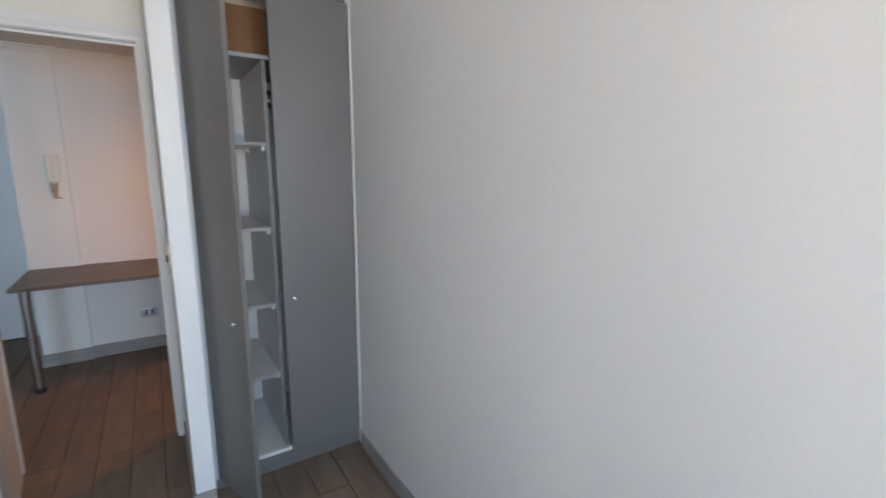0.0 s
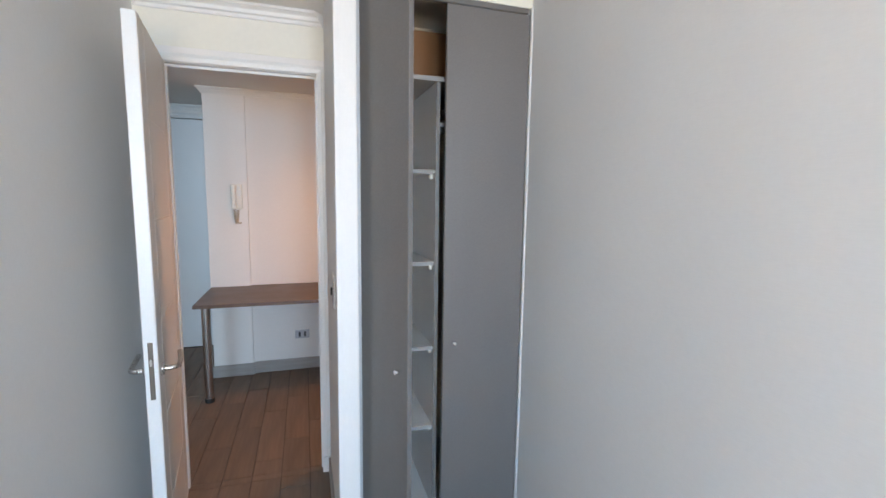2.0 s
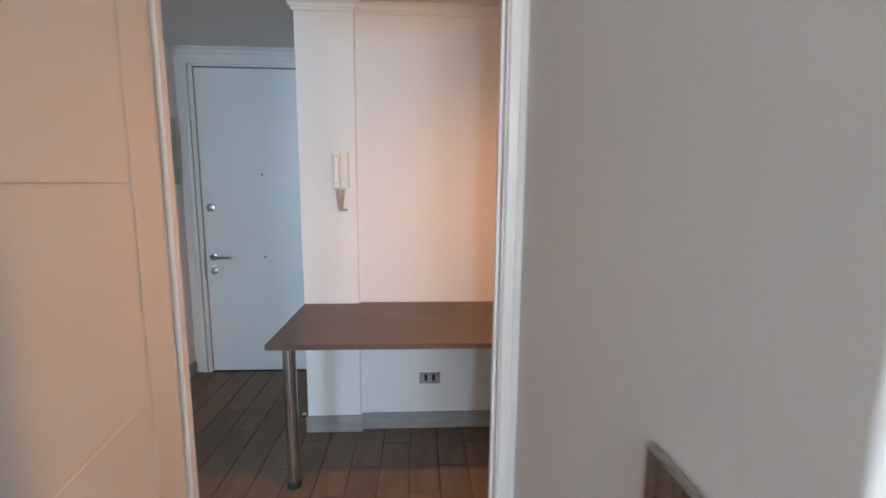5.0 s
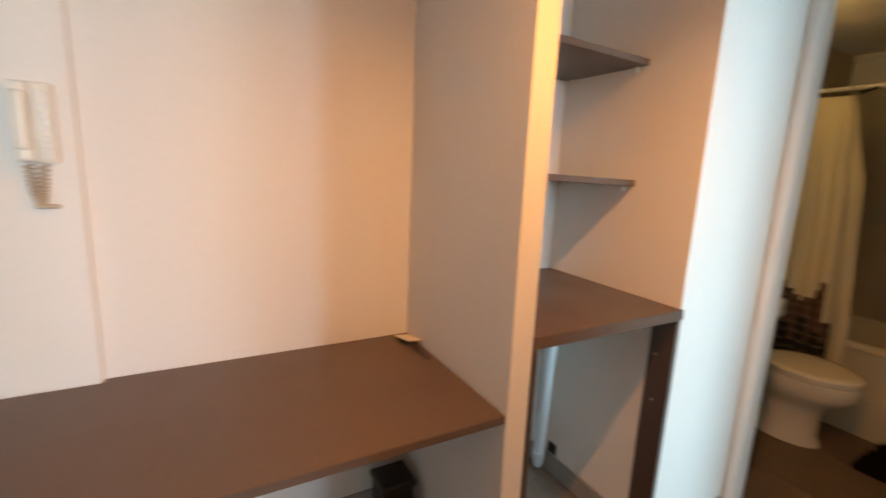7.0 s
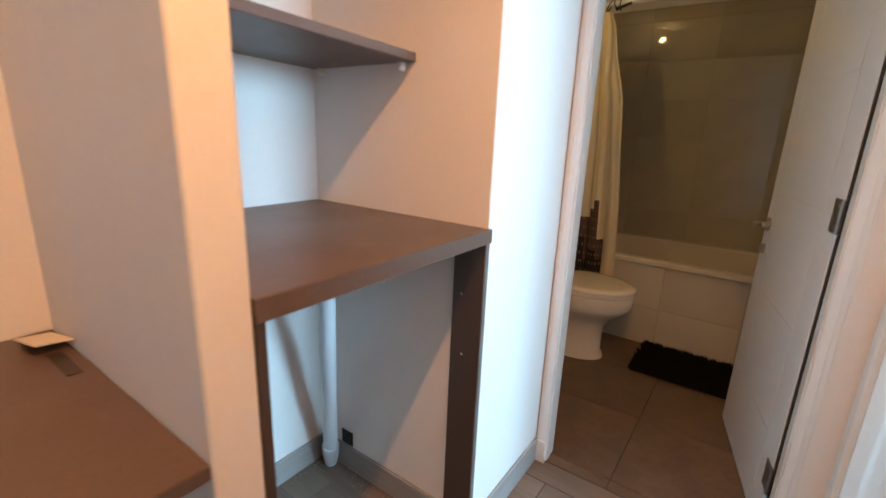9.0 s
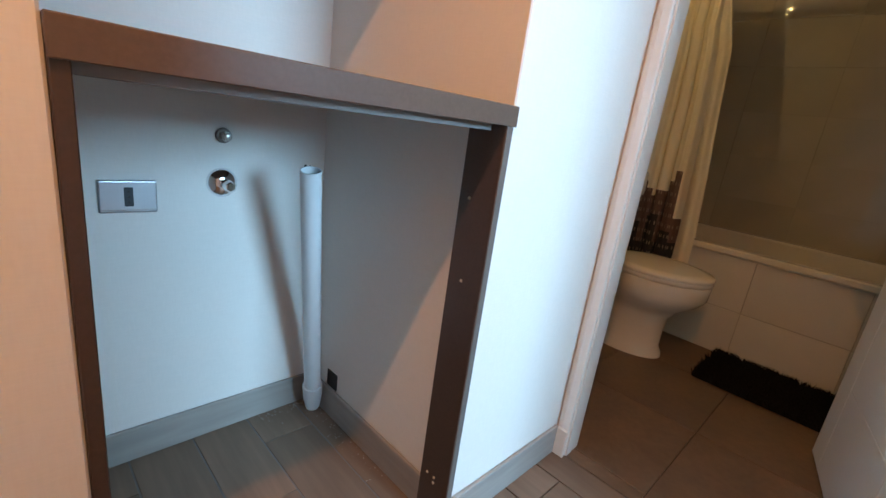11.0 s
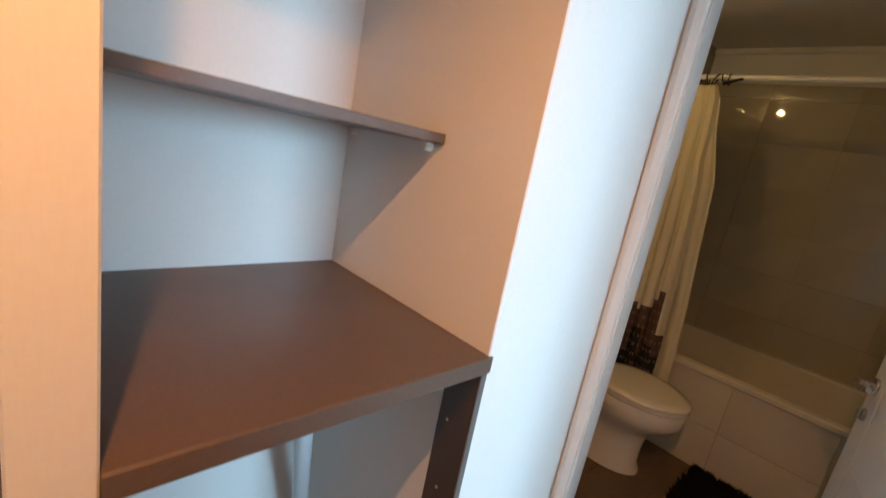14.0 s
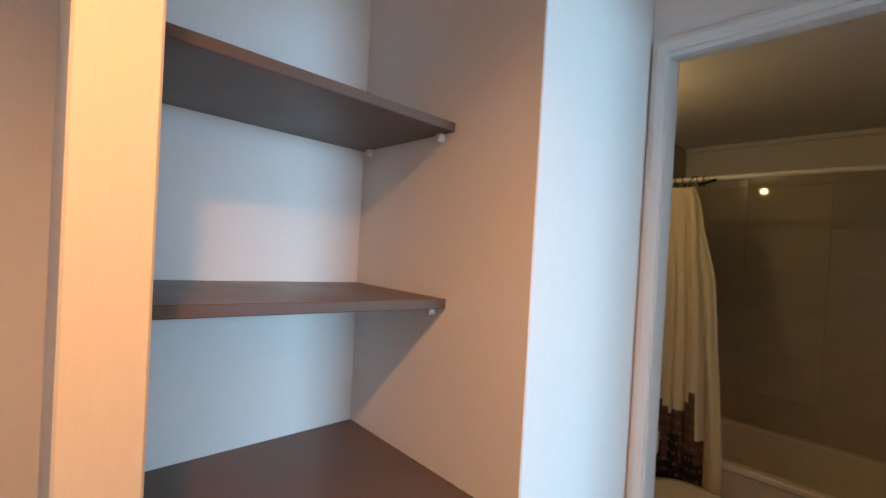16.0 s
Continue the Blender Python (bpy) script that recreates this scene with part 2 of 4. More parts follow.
# ---------- the shell ----------
TOP = 2.46
BED_H, HALL_H, BATH_H = 2.365, 2.300, 2.250
DX0, DX1, DTOP = 0.225, 0.941, 2.105     # rough opening of the bedroom door
SX0, SX1 = 1.865, 2.530                  # rough opening of the second door
BY0, BY1, BTOP = 0.086, 0.797, 2.070     # rough opening of the bathroom door
F0, F1 = -0.052, -0.002                   # faces of the long inner wall

struct("floor", bm_box(-3.3, 4.8, -5.4, 2.5, -0.12, -0.008), "grout", "grey-brown wood-look ceramic plank floor")
struct("wall_hall_south", boxes((0.07, DX0, F0, F1, 0, TOP), (DX0, DX1, F0, F1, DTOP, TOP), (DX1, SX0, F0, F1, 0, TOP),
                                (SX0, SX1, F0, F1, DTOP, TOP), (SX1, 4.62, F0, F1, 0, TOP)), "hall", "off-white textured wallpaper wall with two doorways")
struct("wall_bedroom_west", bm_box(0.07, 0.15, -5.20, F0 - 0.0005, 0, TOP), "paper", "pale textured wallpaper wall beside the open door")
struct("wall_bedroom_east", bm_box(1.757, 1.84, -5.20, F0 - 0.0005, 0, TOP), "paper", "pale linen-textured wallpaper wall")
struct("wall_pier", bm_box(0.956, 1.036, -0.755, F0 - 0.0005, 0, TOP, bevel=0.003), "paper", "narrow white pier between door and wardrobe")
struct("wall_south", boxes((-3.3, 4.8, -5.30, -5.20, 0, 0.88), (-3.3, 4.8, -5.30, -5.20, 2.15, TOP), (-3.3, -1.5, -5.30, -5.20, 0.88, 2.15),
                           (-0.02, 0.27, -5.30, -5.20, 0.88, 2.15), (1.63, 4.8, -5.30, -5.20, 0.88, 2.15)), "paper")
struct("wall_second_room_south", boxes((1.84, 4.62, -2.80, -2.70, 0, 1.2), (1.84, 4.62, -2.80, -2.70, 2.25, TOP), (1.84, 1.86, -2.80, -2.70, 1.2, 2.25),
                                       (3.04, 4.62, -2.80, -2.70, 1.2, 2.25)), "paper")
struct("wall_living_west", bm_box(-3.3, -3.2, -5.20, 0.60, 0, TOP), "paper")
struct("wall_living_north", bm_box(-3.2, -0.99, 0.50, 0.60, 0, TOP), "paper")
struct("wall_entrance_west", bm_box(-0.99, -0.91, 0.50, 2.40, 0, TOP), "hall", "off-white wallpaper wall beside the entrance door")
EY = 2.300
struct("wall_entrance_north", boxes((-0.91, -0.86, EY, EY + 0.1, 0, TOP), (-0.86, 0.10, EY, EY + 0.1, 2.225, TOP), (0.10, 0.13, EY, EY + 0.1, 0, TOP)), "hall")
struct("wall_outer_landing", bm_box(-0.99, 0.3, EY + 0.13, EY + 0.2, 0, TOP), "hall")
struct("wall_desk", bm_box(0.13, 1.387, 1.485, 1.60, 0, TOP), "hall", "warm-lit off-white wallpaper wall behind the desk")
struct("wall_desk_side", bm_box(0.13, 0.25, 1.60, 2.40, 0, TOP), "hall")
struct("wall_pilaster", bm_box(0.120, 0.418, 1.458, 1.484, 0, HALL_H, bevel=0.003), "hall", "shallow off-white pilaster beside the desk")
struct("wall_partition", bm_box(1.387, 1.460, 0.822, 1.60, 0, TOP, bevel=0.003), "hall", "thin wallpapered partition between desk and niche")
struct("wall_niche_back", bm_box(1.460, 2.092, 1.465, 1.60, 0, TOP), "hall", "pale wallpaper back wall of the laundry niche")
struct("wall_white", bm_box(2.092, 2.570, 0.820, 1.60, 0, TOP, bevel=0.003), "hall", "bright pale wall between niche and bathroom door")
struct("wall_bath_west", boxes((2.57, 2.64, F1, BY0, 0, TOP), (2.57, 2.64, BY0, BY1, BTOP, TOP), (2.57, 2.64, BY1, 1.60, 0, TOP)), "hall")
struct("wall_bath_north", bm_box(2.66, 4.62, 1.440, 1.60, 0, TOP), "white_grout")
struct("wall_bath_east", bm_box(4.62, 4.72, -5.20, 1.60, 0, TOP), "white_grout", "glazed beige tile wall behind the bath")

struct("ceiling_bedroom", bm_box(0.15, 1.757, -5.20, F0, BED_H, TOP), "ceiling", "plain matt white bedroom ceiling")
struct("ceiling_hall", boxes((-0.91, 2.57, F1, 1.485, HALL_H, TOP), (-0.91, 0.13, 1.485, EY, HALL_H, TOP), (DX0, DX1, F0, F1, TOP, TOP + 0.02)), "ceiling", "plain matt white hall ceiling")
struct("ceiling_bath", bm_box(2.66, 4.62, F1, 1.48, BATH_H, TOP), "ceiling", "plain dim bathroom ceiling")
struct("ceiling_living", boxes((-3.2, 0.07, -5.20, F1, BED_H, TOP), (-3.2, -0.91, F1, 0.5, BED_H, TOP)), "ceiling")
struct("ceiling_second_room", bm_box(1.84, 4.62, -2.70, F0, BED_H, TOP), "ceiling")
struct("roof_slab", bm_box(-3.4, 4.9, -5.45, 2.6, TOP, TOP + 0.1), "grout")


struct("wall_door_header", bm_box(0.1505, 0.9555, F0 - 0.003, F0 - 0.0004, 2.150, BED_H), "fascia", "cream painted strip of wall above the bedroom door")


# ---------- cornices, casings, skirtings ----------
CORNICE = ((0.0, -0.048), (0.008, -0.048), (0.010, -0.036), (0.018, -0.032), (0.021, -0.020), (0.030, -0.012), (0.036, -0.010), (0.036, 0.0), (0.0, 0.0))


def cornice(name, x0, x1, y, z, m0=0.0, m1=0.0, k=1.0):
    """A moulded strip along x that stands proud towards -y; m0, m1: how its ends are mitred."""
    bm = bmesh.new()
    ends = []
    for x, m in ((x0, m0), (x1, m1)):
        ends.append([bm.verts.new((x + m * d * k, y - d * k, z + h * k)) for d, h in CORNICE])
    n = len(CORNICE)
    for i in range(n):
        bm.faces.new((ends[0][i], ends[0][(i + 1) % n], ends[1][(i + 1) % n], ends[1][i]))
    bm.faces.new(ends[0])
    bm.faces.new(ends[1][::-1])
    bmesh.ops.recalc_face_normals(bm, faces=bm.faces)
    return struct(name, bm, "frame_white", "white moulded cornice strip")


cornice("trim_bedroom_cornice", 0.152, 0.9555, F0 - 0.003, BED_H - 0.001, 1, -1, 1.25)
cornice("trim_wardrobe_cornice", 1.037, 1.755, -0.684, BED_H - 0.001, 0, -1, 1.25)
cornice("trim_pilaster_cornice", 0.119, 0.419, 1.457, HALL_H - 0.001, -1, 1)
cornice("trim_desk_cornice", 0.420, 1.386, 1.484, HALL_H - 0.001, 0, -1)
cornice("trim_entrance_cornice", -0.908, 0.128, EY - 0.001, HALL_H - 0.001, 1, 0, 1.1)


def casing_profile(w):
    """Half-round moulded architrave: distance from the opening, and how proud it stands."""
    return ((0.0, 0.0), (0.0, 0.010), (0.003, 0.013), (0.3 * w, 0.0145), (0.55 * w, 0.0165), (0.60 * w, 0.0125), (w - 0.004, 0.0115), (w, 0.008), (w, 0.0))


def casing(name, a0, a1, top, w, fn, mat="frame_white", label="white painted moulded door casing"):
    """Three mitred sides round an opening a0 to a1; fn(a, out, z) gives the place."""
    prof = casing_profile(w)
    bm = bmesh.new()
    rows = []
    for corner in range(4):
        row = []
        for d, h in prof:
            a = (a0 - d) if corner < 2 else (a1 + d)
            z = 0.0 if corner in (0, 3) else top + d
            row.append(bm.verts.new(fn(a, h, z)))
        rows.append(row)
    n = len(prof)
    for s, e in zip(rows, rows[1:]):
        for i in range(n):
            bm.faces.new((s[i], s[(i + 1) % n], e[(i + 1) % n], e[i]))
    bm.faces.new(rows[0])
    bm.faces.new(rows[-1][::-1])
    bmesh.ops.recalc_face_normals(bm, faces=bm.faces)
    return struct(name, bm, mat, label)


def jamb(name, dims):
    return struct(name, boxes(*dims), "frame_white", "white painted wooden door jamb with stop bead")


DI0, DI1, DIT = DX0 + 0.025, DX1 - 0.025, DTOP - 0.025
jamb("trim_jamb_bedroom", [(DX0, DI0, F0, F1, 0, DTOP), (DI1, DX1, F0, F1, 0, DTOP), (DI0, DI1, F0, F1, DIT, DTOP),
                           (DI0, DI0 + 0.012, F0 + 0.030, F1, 0, DIT), (DI1 - 0.006, DI1, F0 + 0.030, F1, 0, DIT), (DI0 + 0.012, DI1 - 0.006, F0 + 0.030, F1, DIT - 0.012, DIT)])
casing("trim_casing_bedroom", DI0 - 0.003, DI1 + 0.003, DIT + 0.003, 0.038, lambda a, h, z: (a, F0 - h, z))
casing("trim_casing_hall", DI0 - 0.003, DI1 + 0.003, DIT + 0.003, 0.060, lambda a, h, z: (a, F1 + h * 0.6, z))
SI0, SI1 = SX0 + 0.025, SX1 - 0.025
jamb("trim_jamb_second", [(SX0, SI0, F0, F1, 0, DTOP), (SI1, SX1, F0, F1, 0, DTOP), (SI0, SI1, F0, F1, DIT, DTOP),
                          (SI0, SI0 + 0.012, F0 + 0.02, F1, 0, DIT), (SI1 - 0.012, SI1, F0 + 0.02, F1, 0, DIT), (SI0 + 0.012, SI1 - 0.012, F0 + 0.02, F1, DIT - 0.012, DIT),
                          (SI0 - 0.02, SI0, F0 - 0.09, F0, 0, DTOP), (SI1, SX1 + 0.05, F0 - 0.09, F0, 0, DTOP)])
casing("trim_casing_second", SI0 - 0.003, SI1 + 0.003, DIT + 0.003, 0.058, lambda a, h, z: (a, F1 + h, z))
BI0, BI1, BIT = BY0 + 0.022, BY1 - 0.022, BTOP - 0.025
jamb("trim_jamb_bath", [(2.57, 2.64, BY0, BI0, 0, BTOP), (2.57, 2.64, BI1, BY1, 0, BTOP), (2.57, 2.64, BI0, BI1, BIT, BTOP),
                        (2.57, 2.60, BI1 - 0.002, BI1, 0, BIT), (2.57, 2.60, BI0, BI1 - 0.002, BIT - 0.010, BIT)])
casing("trim_casing_bath", BI0 - 0.003, BI1 + 0.003, BIT + 0.003, 0.038, lambda a, h, z: (2.57 - h, a, z))
casing("trim_casing_entrance", -0.825, 0.07, 2.192, 0.032, lambda a, h, z: (a, EY - h, z))


def plinth_block(name, dims):
    return struct(name, bm_box(*dims, bevel=0.004), "frame_white", "white painted foot block of the door casing")


plinth_block("trim_block_bath", (2.5475, 2.5545, BI1 - 0.001, BI1 + 0.0425, 0.0, 0.094))
plinth_block("trim_block_bedroom", (DI1 - 0.001, DI1 + 0.0425, F0 - 0.021, F0 - 0.0172, 0.0, 0.088))


def skirting(name, x0, x1, y0, y1, h=0.088, joints=()):
    """A ceramic skirting, cut into tiles."""
    bm = bmesh.new()
    along_x = (x1 - x0) > (y1 - y0)
    lo, hi = (x0, x1) if along_x else (y0, y1)
    cuts = [lo]
    while cuts[-1] + 0.6 < hi:
        cuts.append(cuts[-1] + 0.6)
    cuts.append(hi)
    for a, b in zip(cuts, cuts[1:]):
        if along_x:
            bm_box(a + 0.0008, b - 0.0008, y0, y1, 0, h, bevel=0.002, bm=bm)
        else:
            bm_box(x0, x1, a + 0.0008, b - 0.0008, 0, h, bevel=0.002, bm=bm)
    return struct(name, bm, "base", "grey-beige ceramic skirting tiles")


skirting("baseboard_desk", 0.420, 1.386, 1.474, 1.4845, 0.098)
skirting("baseboard_pilaster", 0.110, 0.428, 1.447, 1.4575, 0.098)
skirting("baseboard_partition", 1.376, 1.3865, 0.83, 1.473, 0.098)
skirting("baseboard_niche_back", 1.472, 2.080, 1.454, 1.4645, 0.092)
skirting("baseboard_niche_east", 2.0805, 2.0915, 0.86, 1.453, 0.092)
skirting("baseboard_niche_west", 1.4605, 1.4715, 0.86, 1.453, 0.092)
skirting("baseboard_white_wall", 2.094, 2.553, 0.809, 0.8195, 0.095)
skirting("baseboard_entrance", -0.9095, -0.899, 0.62, 2.285, 0.095)
skirting("baseboard_bedroom_east", 1.746, 1.7565, -5.19, -0.71, 0.080)
skirting("baseboard_bedroom_west", 0.1505, 0.161, -5.19, -0.075, 0.080)
skirting("baseboard_pier_side", 0.945, 0.9555, -0.765, -0.075, 0.085)
skirting("baseboard_pier_front", 0.956, 1.036, -0.7655, -0.7555, 0.085)
struct("trim_wardrobe_edge", bm_box(1.7490, 1.7565, -0.694, -0.6838, 0.09, 2.262, bevel=0.002), "frame_white", "narrow white edge strip in the corner")


# ---------- doors ----------
def leaf_bm(w, h, t):
    """A flush door leaf from the hinge at the origin along +x, its faces at y = 0 and -t."""
    return bm_box(0, w, -t, 0, 0, h, bevel=0.002)


def routed_door(name, at, rz, w, h, t, lines, label, mat="leaf"):
    d = thing(name, at, label, "door", rz=rz)
    part("leaf", leaf_bm(w, h, t), mat, d)
    # fields stand a hair proud, so that the gaps between them read as routed grooves
    u0, u1, zs = lines
    g = 0.0035
    for side in (0.0006, -t - 0.0006):
        y0, y1 = (0.0, 0.0022) if side > 0 else (-t - 0.0022, -t)
        fields = [(0.002, u0 - g, 0.002, h - 0.002), (u1 + g, w - 0.002, 0.002, h - 0.002)]
        edges = [0.002 - g] + list(zs) + [h - 0.002 + g]
        fields += [(u0 + g, u1 - g, a + g, b - g) for a, b in zip(edges, edges[1:])]
        for a, b, c, e in fields:
            part("panel", bm_box(a, b, y0, y1, c, e, bevel=0.0012), mat, d)
    return d


def lever(parent, x, z, y, out, reach, mat="steel", name="door_handle"):
    """A bent round-bar lever on a round rose: out is the way it stands off, reach its length towards the hinge."""
    rose = part(name, bm_cyl(0.026, 0.026, (x, y, z), (x, y + out * 0.009, z), 28, 0.002), mat, parent, "brushed steel lever handle")
    smooth(rose)
    s = bm_tube(bend([(x, y + out * 0.004, z), (x, y + out * 0.052, z), (x + reach * 0.075, y + out * 0.054, z), (x + reach * 0.132, y + out * 0.046, z + 0.016)], 0.018), 0.0095, 14)
    smooth(part("lever", s, mat, rose))
    return rose


# bedroom door, standing open against the west wall
t_leaf = 0.040
bd = routed_door("door_bedroom", (0.2600, -0.056, 0.006), -82.4, 0.612, 2.076, t_leaf, (0.105, 0.507, (0.30, 0.65, 1.02, 1.39, 1.745)),
                 "white routed wooden door standing open", "leaf")
part("edge_strip", bm_box(0.6122, 0.6135, -t_leaf + 0.0005, -0.0005, 0.002, 2.074), "white_door", bd, "white painted door edge")
LZ = 0.862
part("lock_plate", bm_box(0.6136, 0.6150, -t_leaf + 0.012, -0.012, LZ - 0.105, LZ + 0.105, bevel=0.0006), "bronze", bd, "steel lock plate")
part("latch", bm_box(0.615, 0.621, -t_leaf + 0.016, -0.016, LZ + 0.02, LZ + 0.045, bevel=0.002), "steel", bd)
lever(bd, 0.557, LZ - 0.012, 0.0024, 1, -1)
lever(bd, 0.557, LZ - 0.012, -t_leaf - 0.0024, -1, -1)
tagged(bd, kind="structure")

# entrance door
ed = thing("door_entrance", (-0.79, EY + 0.012, 0.006), "flush white entrance door, shut, with steel handle", "door")
part("leaf", bm_box(0, 0.85, 0, 0.045, 0, 2.168, bevel=0.003), "white_door", ed)
part("frame", boxes((-0.032, -0.004, -0.012, 0.06, -0.006, 2.185), (0.854, 0.88, -0.012, 0.06, -0.006, 2.185), (-0.004, 0.854, -0.012, 0.06, 2.174, 2.215)), "frame_white", ed)
for z, r, nm, lab in ((1.216, 0.030, "deadbolt", "round steel deadbolt knob"), (0.758, 0.027, "key_rose", "round steel key rose")):
    k = bm_cyl(r, r * 0.92, (0.056, 0, z), (0.056, -0.010, z), 28, 0.003)
    bm_cyl(r * 0.55, r * 0.5, (0.056, -0.010, z), (0.056, -0.022, z), 20, 0.002, bm=k)
    smooth(part(nm, k, "steel", ed, lab))
rose = smooth(part("door_handle", bm_cyl(0.027, 0.027, (0.056, 0, 0.862), (0.056, -0.01, 0.862), 28, 0.002), "steel", ed, "straight steel lever handle"))
smooth(part("lever", bm_tube(bend([(0.056, -0.005, 0.862), (0.056, -0.05, 0.862), (0.185, -0.05, 0.860)], 0.016), 0.0095, 14), "steel", rose))
for x, z in ((0.424, 1.452), (0.420, 0.862)):
    smooth(part("peephole", bm_cyl(0.009, 0.008, (x, 0.001, z), (x, -0.005, z), 16, 0.001), "grey_plastic", ed, "small dark fitting"))
part("strike_plate", bm_box(-0.010, -0.003, -0.0135, -0.0115, 0.72, 0.93), "hinge", ed)
tagged(ed, kind="structure")

# bathroom door, standing open into the bathroom
hb = thing("door_bath", (2.672, 0.112, 0.008), "white wooden bathroom door standing open, steel hinges", "door", rz=11.9)
part("leaf", bm_box(0.004, 0.672, -0.040, 0, 0, 2.035, bevel=0.002), "white_door", hb)
for side in (0, 1):
    y0, y1 = ((0, 0.0022), (-0.0422, -0.04))[side]
    zz = [0.0, 0.30, 0.65, 1.02, 1.39, 1.74, 2.035]
    for a, b, c, e in [(0.006, 0.116, 0.002, 2.033), (0.556, 0.670, 0.002, 2.033)] + [(0.121, 0.551, p0 + 0.0025, p1 - 0.0025) for p0, p1 in zip(zz, zz[1:])]:
        part("panel", bm_box(a, b, y0, y1, c, e, bevel=0.0012), "white_door", hb)
lever(hb, 0.617, 0.892, 0.0024, 1, -1)
k = bm_cyl(0.020, 0.020, (0.617, 0.0024, 0.795), (0.617, 0.010, 0.795), 24, 0.002)
bm_box(0.612, 0.622, 0.010, 0.022, 0.780, 0.810, bevel=0.002, bm=k)
part("thumb_turn", k, "steel", hb, "steel privacy lock")
# added black strip: stands in for the shade in the gap at the hinges
part("gap_shade", bm_box(-0.009, 0.0035, -0.012, -0.001, 0.0, 2.035, bevel=0.001), "rubber", hb, "added black strip for the shade in the hinge gap")
for z in (0.20, 1.015, 1.825):
    hinge_ob = part("hinge", bm_box(-0.004, 0.052, 0.0024, 0.0050, z - 0.045, z + 0.045, bevel=0.002, segs=1), "hinge", hb, "brushed steel hinge plate")
    part("knuckle", bm_cyl(0.006, 0.006, (-0.006, 0.004, z - 0.045), (-0.006, 0.004, z + 0.045), 14, 0.001), "hinge", hinge_ob)
    for dx, dz in ((0.018, 0.028), (0.036, 0.0), (0.018, -0.028)):
        part("screw", bm_cyl(0.004, 0.003, (dx, 0.005, z + dz), (dx, 0.006, z + dz), 10), "steel", hinge_ob)
tagged(hb, kind="structure")

# strike plate in the second doorway
sp = thing("strike_plate", (SI1 - 0.0005, -0.085, 0.80), "steel strike plate let into the white jamb", "strike plate")
part("plate", bm_box(-0.001, 0.0003, -0.012, 0.012, 0, 0.20, bevel=0.0004), "hinge", sp)
part("latch_hole", bm_box(-0.0016, -0.0008, -0.006, 0.006, 0.115, 0.150), "black", sp)
part("bolt_hole", bm_box(-0.0016, -0.0008, -0.006, 0.006, 0.045, 0.075), "black", sp)


# ---------- bedroom ----------
WX0, WX1, WY = 1.036, 1.741, -0.684
wd = thing("wardrobe", (0, 0, 0), "built-in grey laminate wardrobe with one door open", "wardrobe")
box_part("plinth", (WX0, 1.7565, -0.655, -0.640, 0.0, 0.085), "grey_laminate", wd)
box_part("side_panel", (WX0 + 0.0005, WX0 + 0.016, -0.702, -0.065, 0.0855, 2.262), "white_melamine", wd)
box_part("side_panel", (1.7415, 1.7565, -0.6655, -0.065, 0.0855, 2.262), "white_melamine", wd)
box_part("edge_strip", (WX0 + 0.0005, WX0 + 0.022, -0.7065, -0.7025, 0.0855, 2.262), "edge_grey", wd, 0.001, "pale grey edge strip")
box_part("top_rail", (WX0 + 0.0165, 1.7405, -0.684, -0.664, 2.240, 2.262), "grey_laminate", wd)
box_part("back_panel", (WX0 + 0.0165, 1.741, -0.075, -0.065, 0.086, 2.262), "white_melamine", wd)
box_part("floor_board", (WX0 + 0.0165, 1.741, -0.662, -0.076, 0.086, 0.106), "white_melamine", wd, 0.001)
box_part("upper_shelf", (WX0 + 0.0165, 1.741, -0.640, -0.076, 1.955, 1.973), "grey_board", wd, 0.001)
box_part("loft_lining", (WX0 + 0.0165, 1.741, -0.30, -0.29, 1.974, 2.262), "wood_brown", wd, 0.001, "bare brown board lining")
DIVX = 1.375
box_part("divider", (DIVX - 0.008, DIVX + 0.008, -0.630, -0.076, 0.1065, 1.954), "white_melamine", wd, 0.001)
box_part("divider_edge", (DIVX - 0.008, DIVX + 0.008, -0.6318, -0.6302, 0.1065, 1.954), "grey_laminate", wd, 0.0004, "grey edge band")
for z in (0.475, 0.835, 1.205, 1.590):
    sh = part("shelf", bm_box(WX0 + 0.017, DIVX - 0.0085, -0.615, -0.076, z, z + 0.016, bevel=0.001), "white_melamine", wd)
    part("edge_band", bm_box(WX0 + 0.017, DIVX - 0.0085, -0.6165, -0.6152, z, z + 0.016), "grey_board", sh)
    for x, sx in ((DIVX - 0.0085, -1), (WX0 + 0.0165, 1)):
        for y in (-0.585, -0.20):
            b = bm_box(min(x, x + sx * 0.014), max(x, x + sx * 0.014), y - 0.010, y + 0.010, z - 0.022, z - 0.0004, bevel=0.004)
            part("shelf_bracket", b, "plastic", sh, "white plastic shelf support")
rail = bm_cyl(0.011, 0.011, (DIVX + 0.009, -0.34, 1.86), (1.741, -0.34, 1.86), 16)
smooth(part("hanging_rail", rail, "chrome", wd))
box_part("rail_shelf", (DIVX + 0.0085, 1.7405, -0.62, -0.40, 1.78, 1.796), "grey_board", wd, 0.001)
rd = part("door", bm_box(1.392, 1.7475, -0.684, -0.666, 0.090, 2.237, bevel=0.0015), "grey_laminate", wd, "shut grey laminate door")


def knob(parent, x, y, z, ny):
    b = bm_cyl(0.006, 0.005, (x, y, z), (x, y + ny * 0.016, z), 14)
    bm_cyl(0.0095, 0.0080, (x, y + ny * 0.014, z), (x, y + ny * 0.027, z), 18, 0.002, bm=b)
    return smooth(part("knob", b, "chrome", parent, "small chrome knob"))


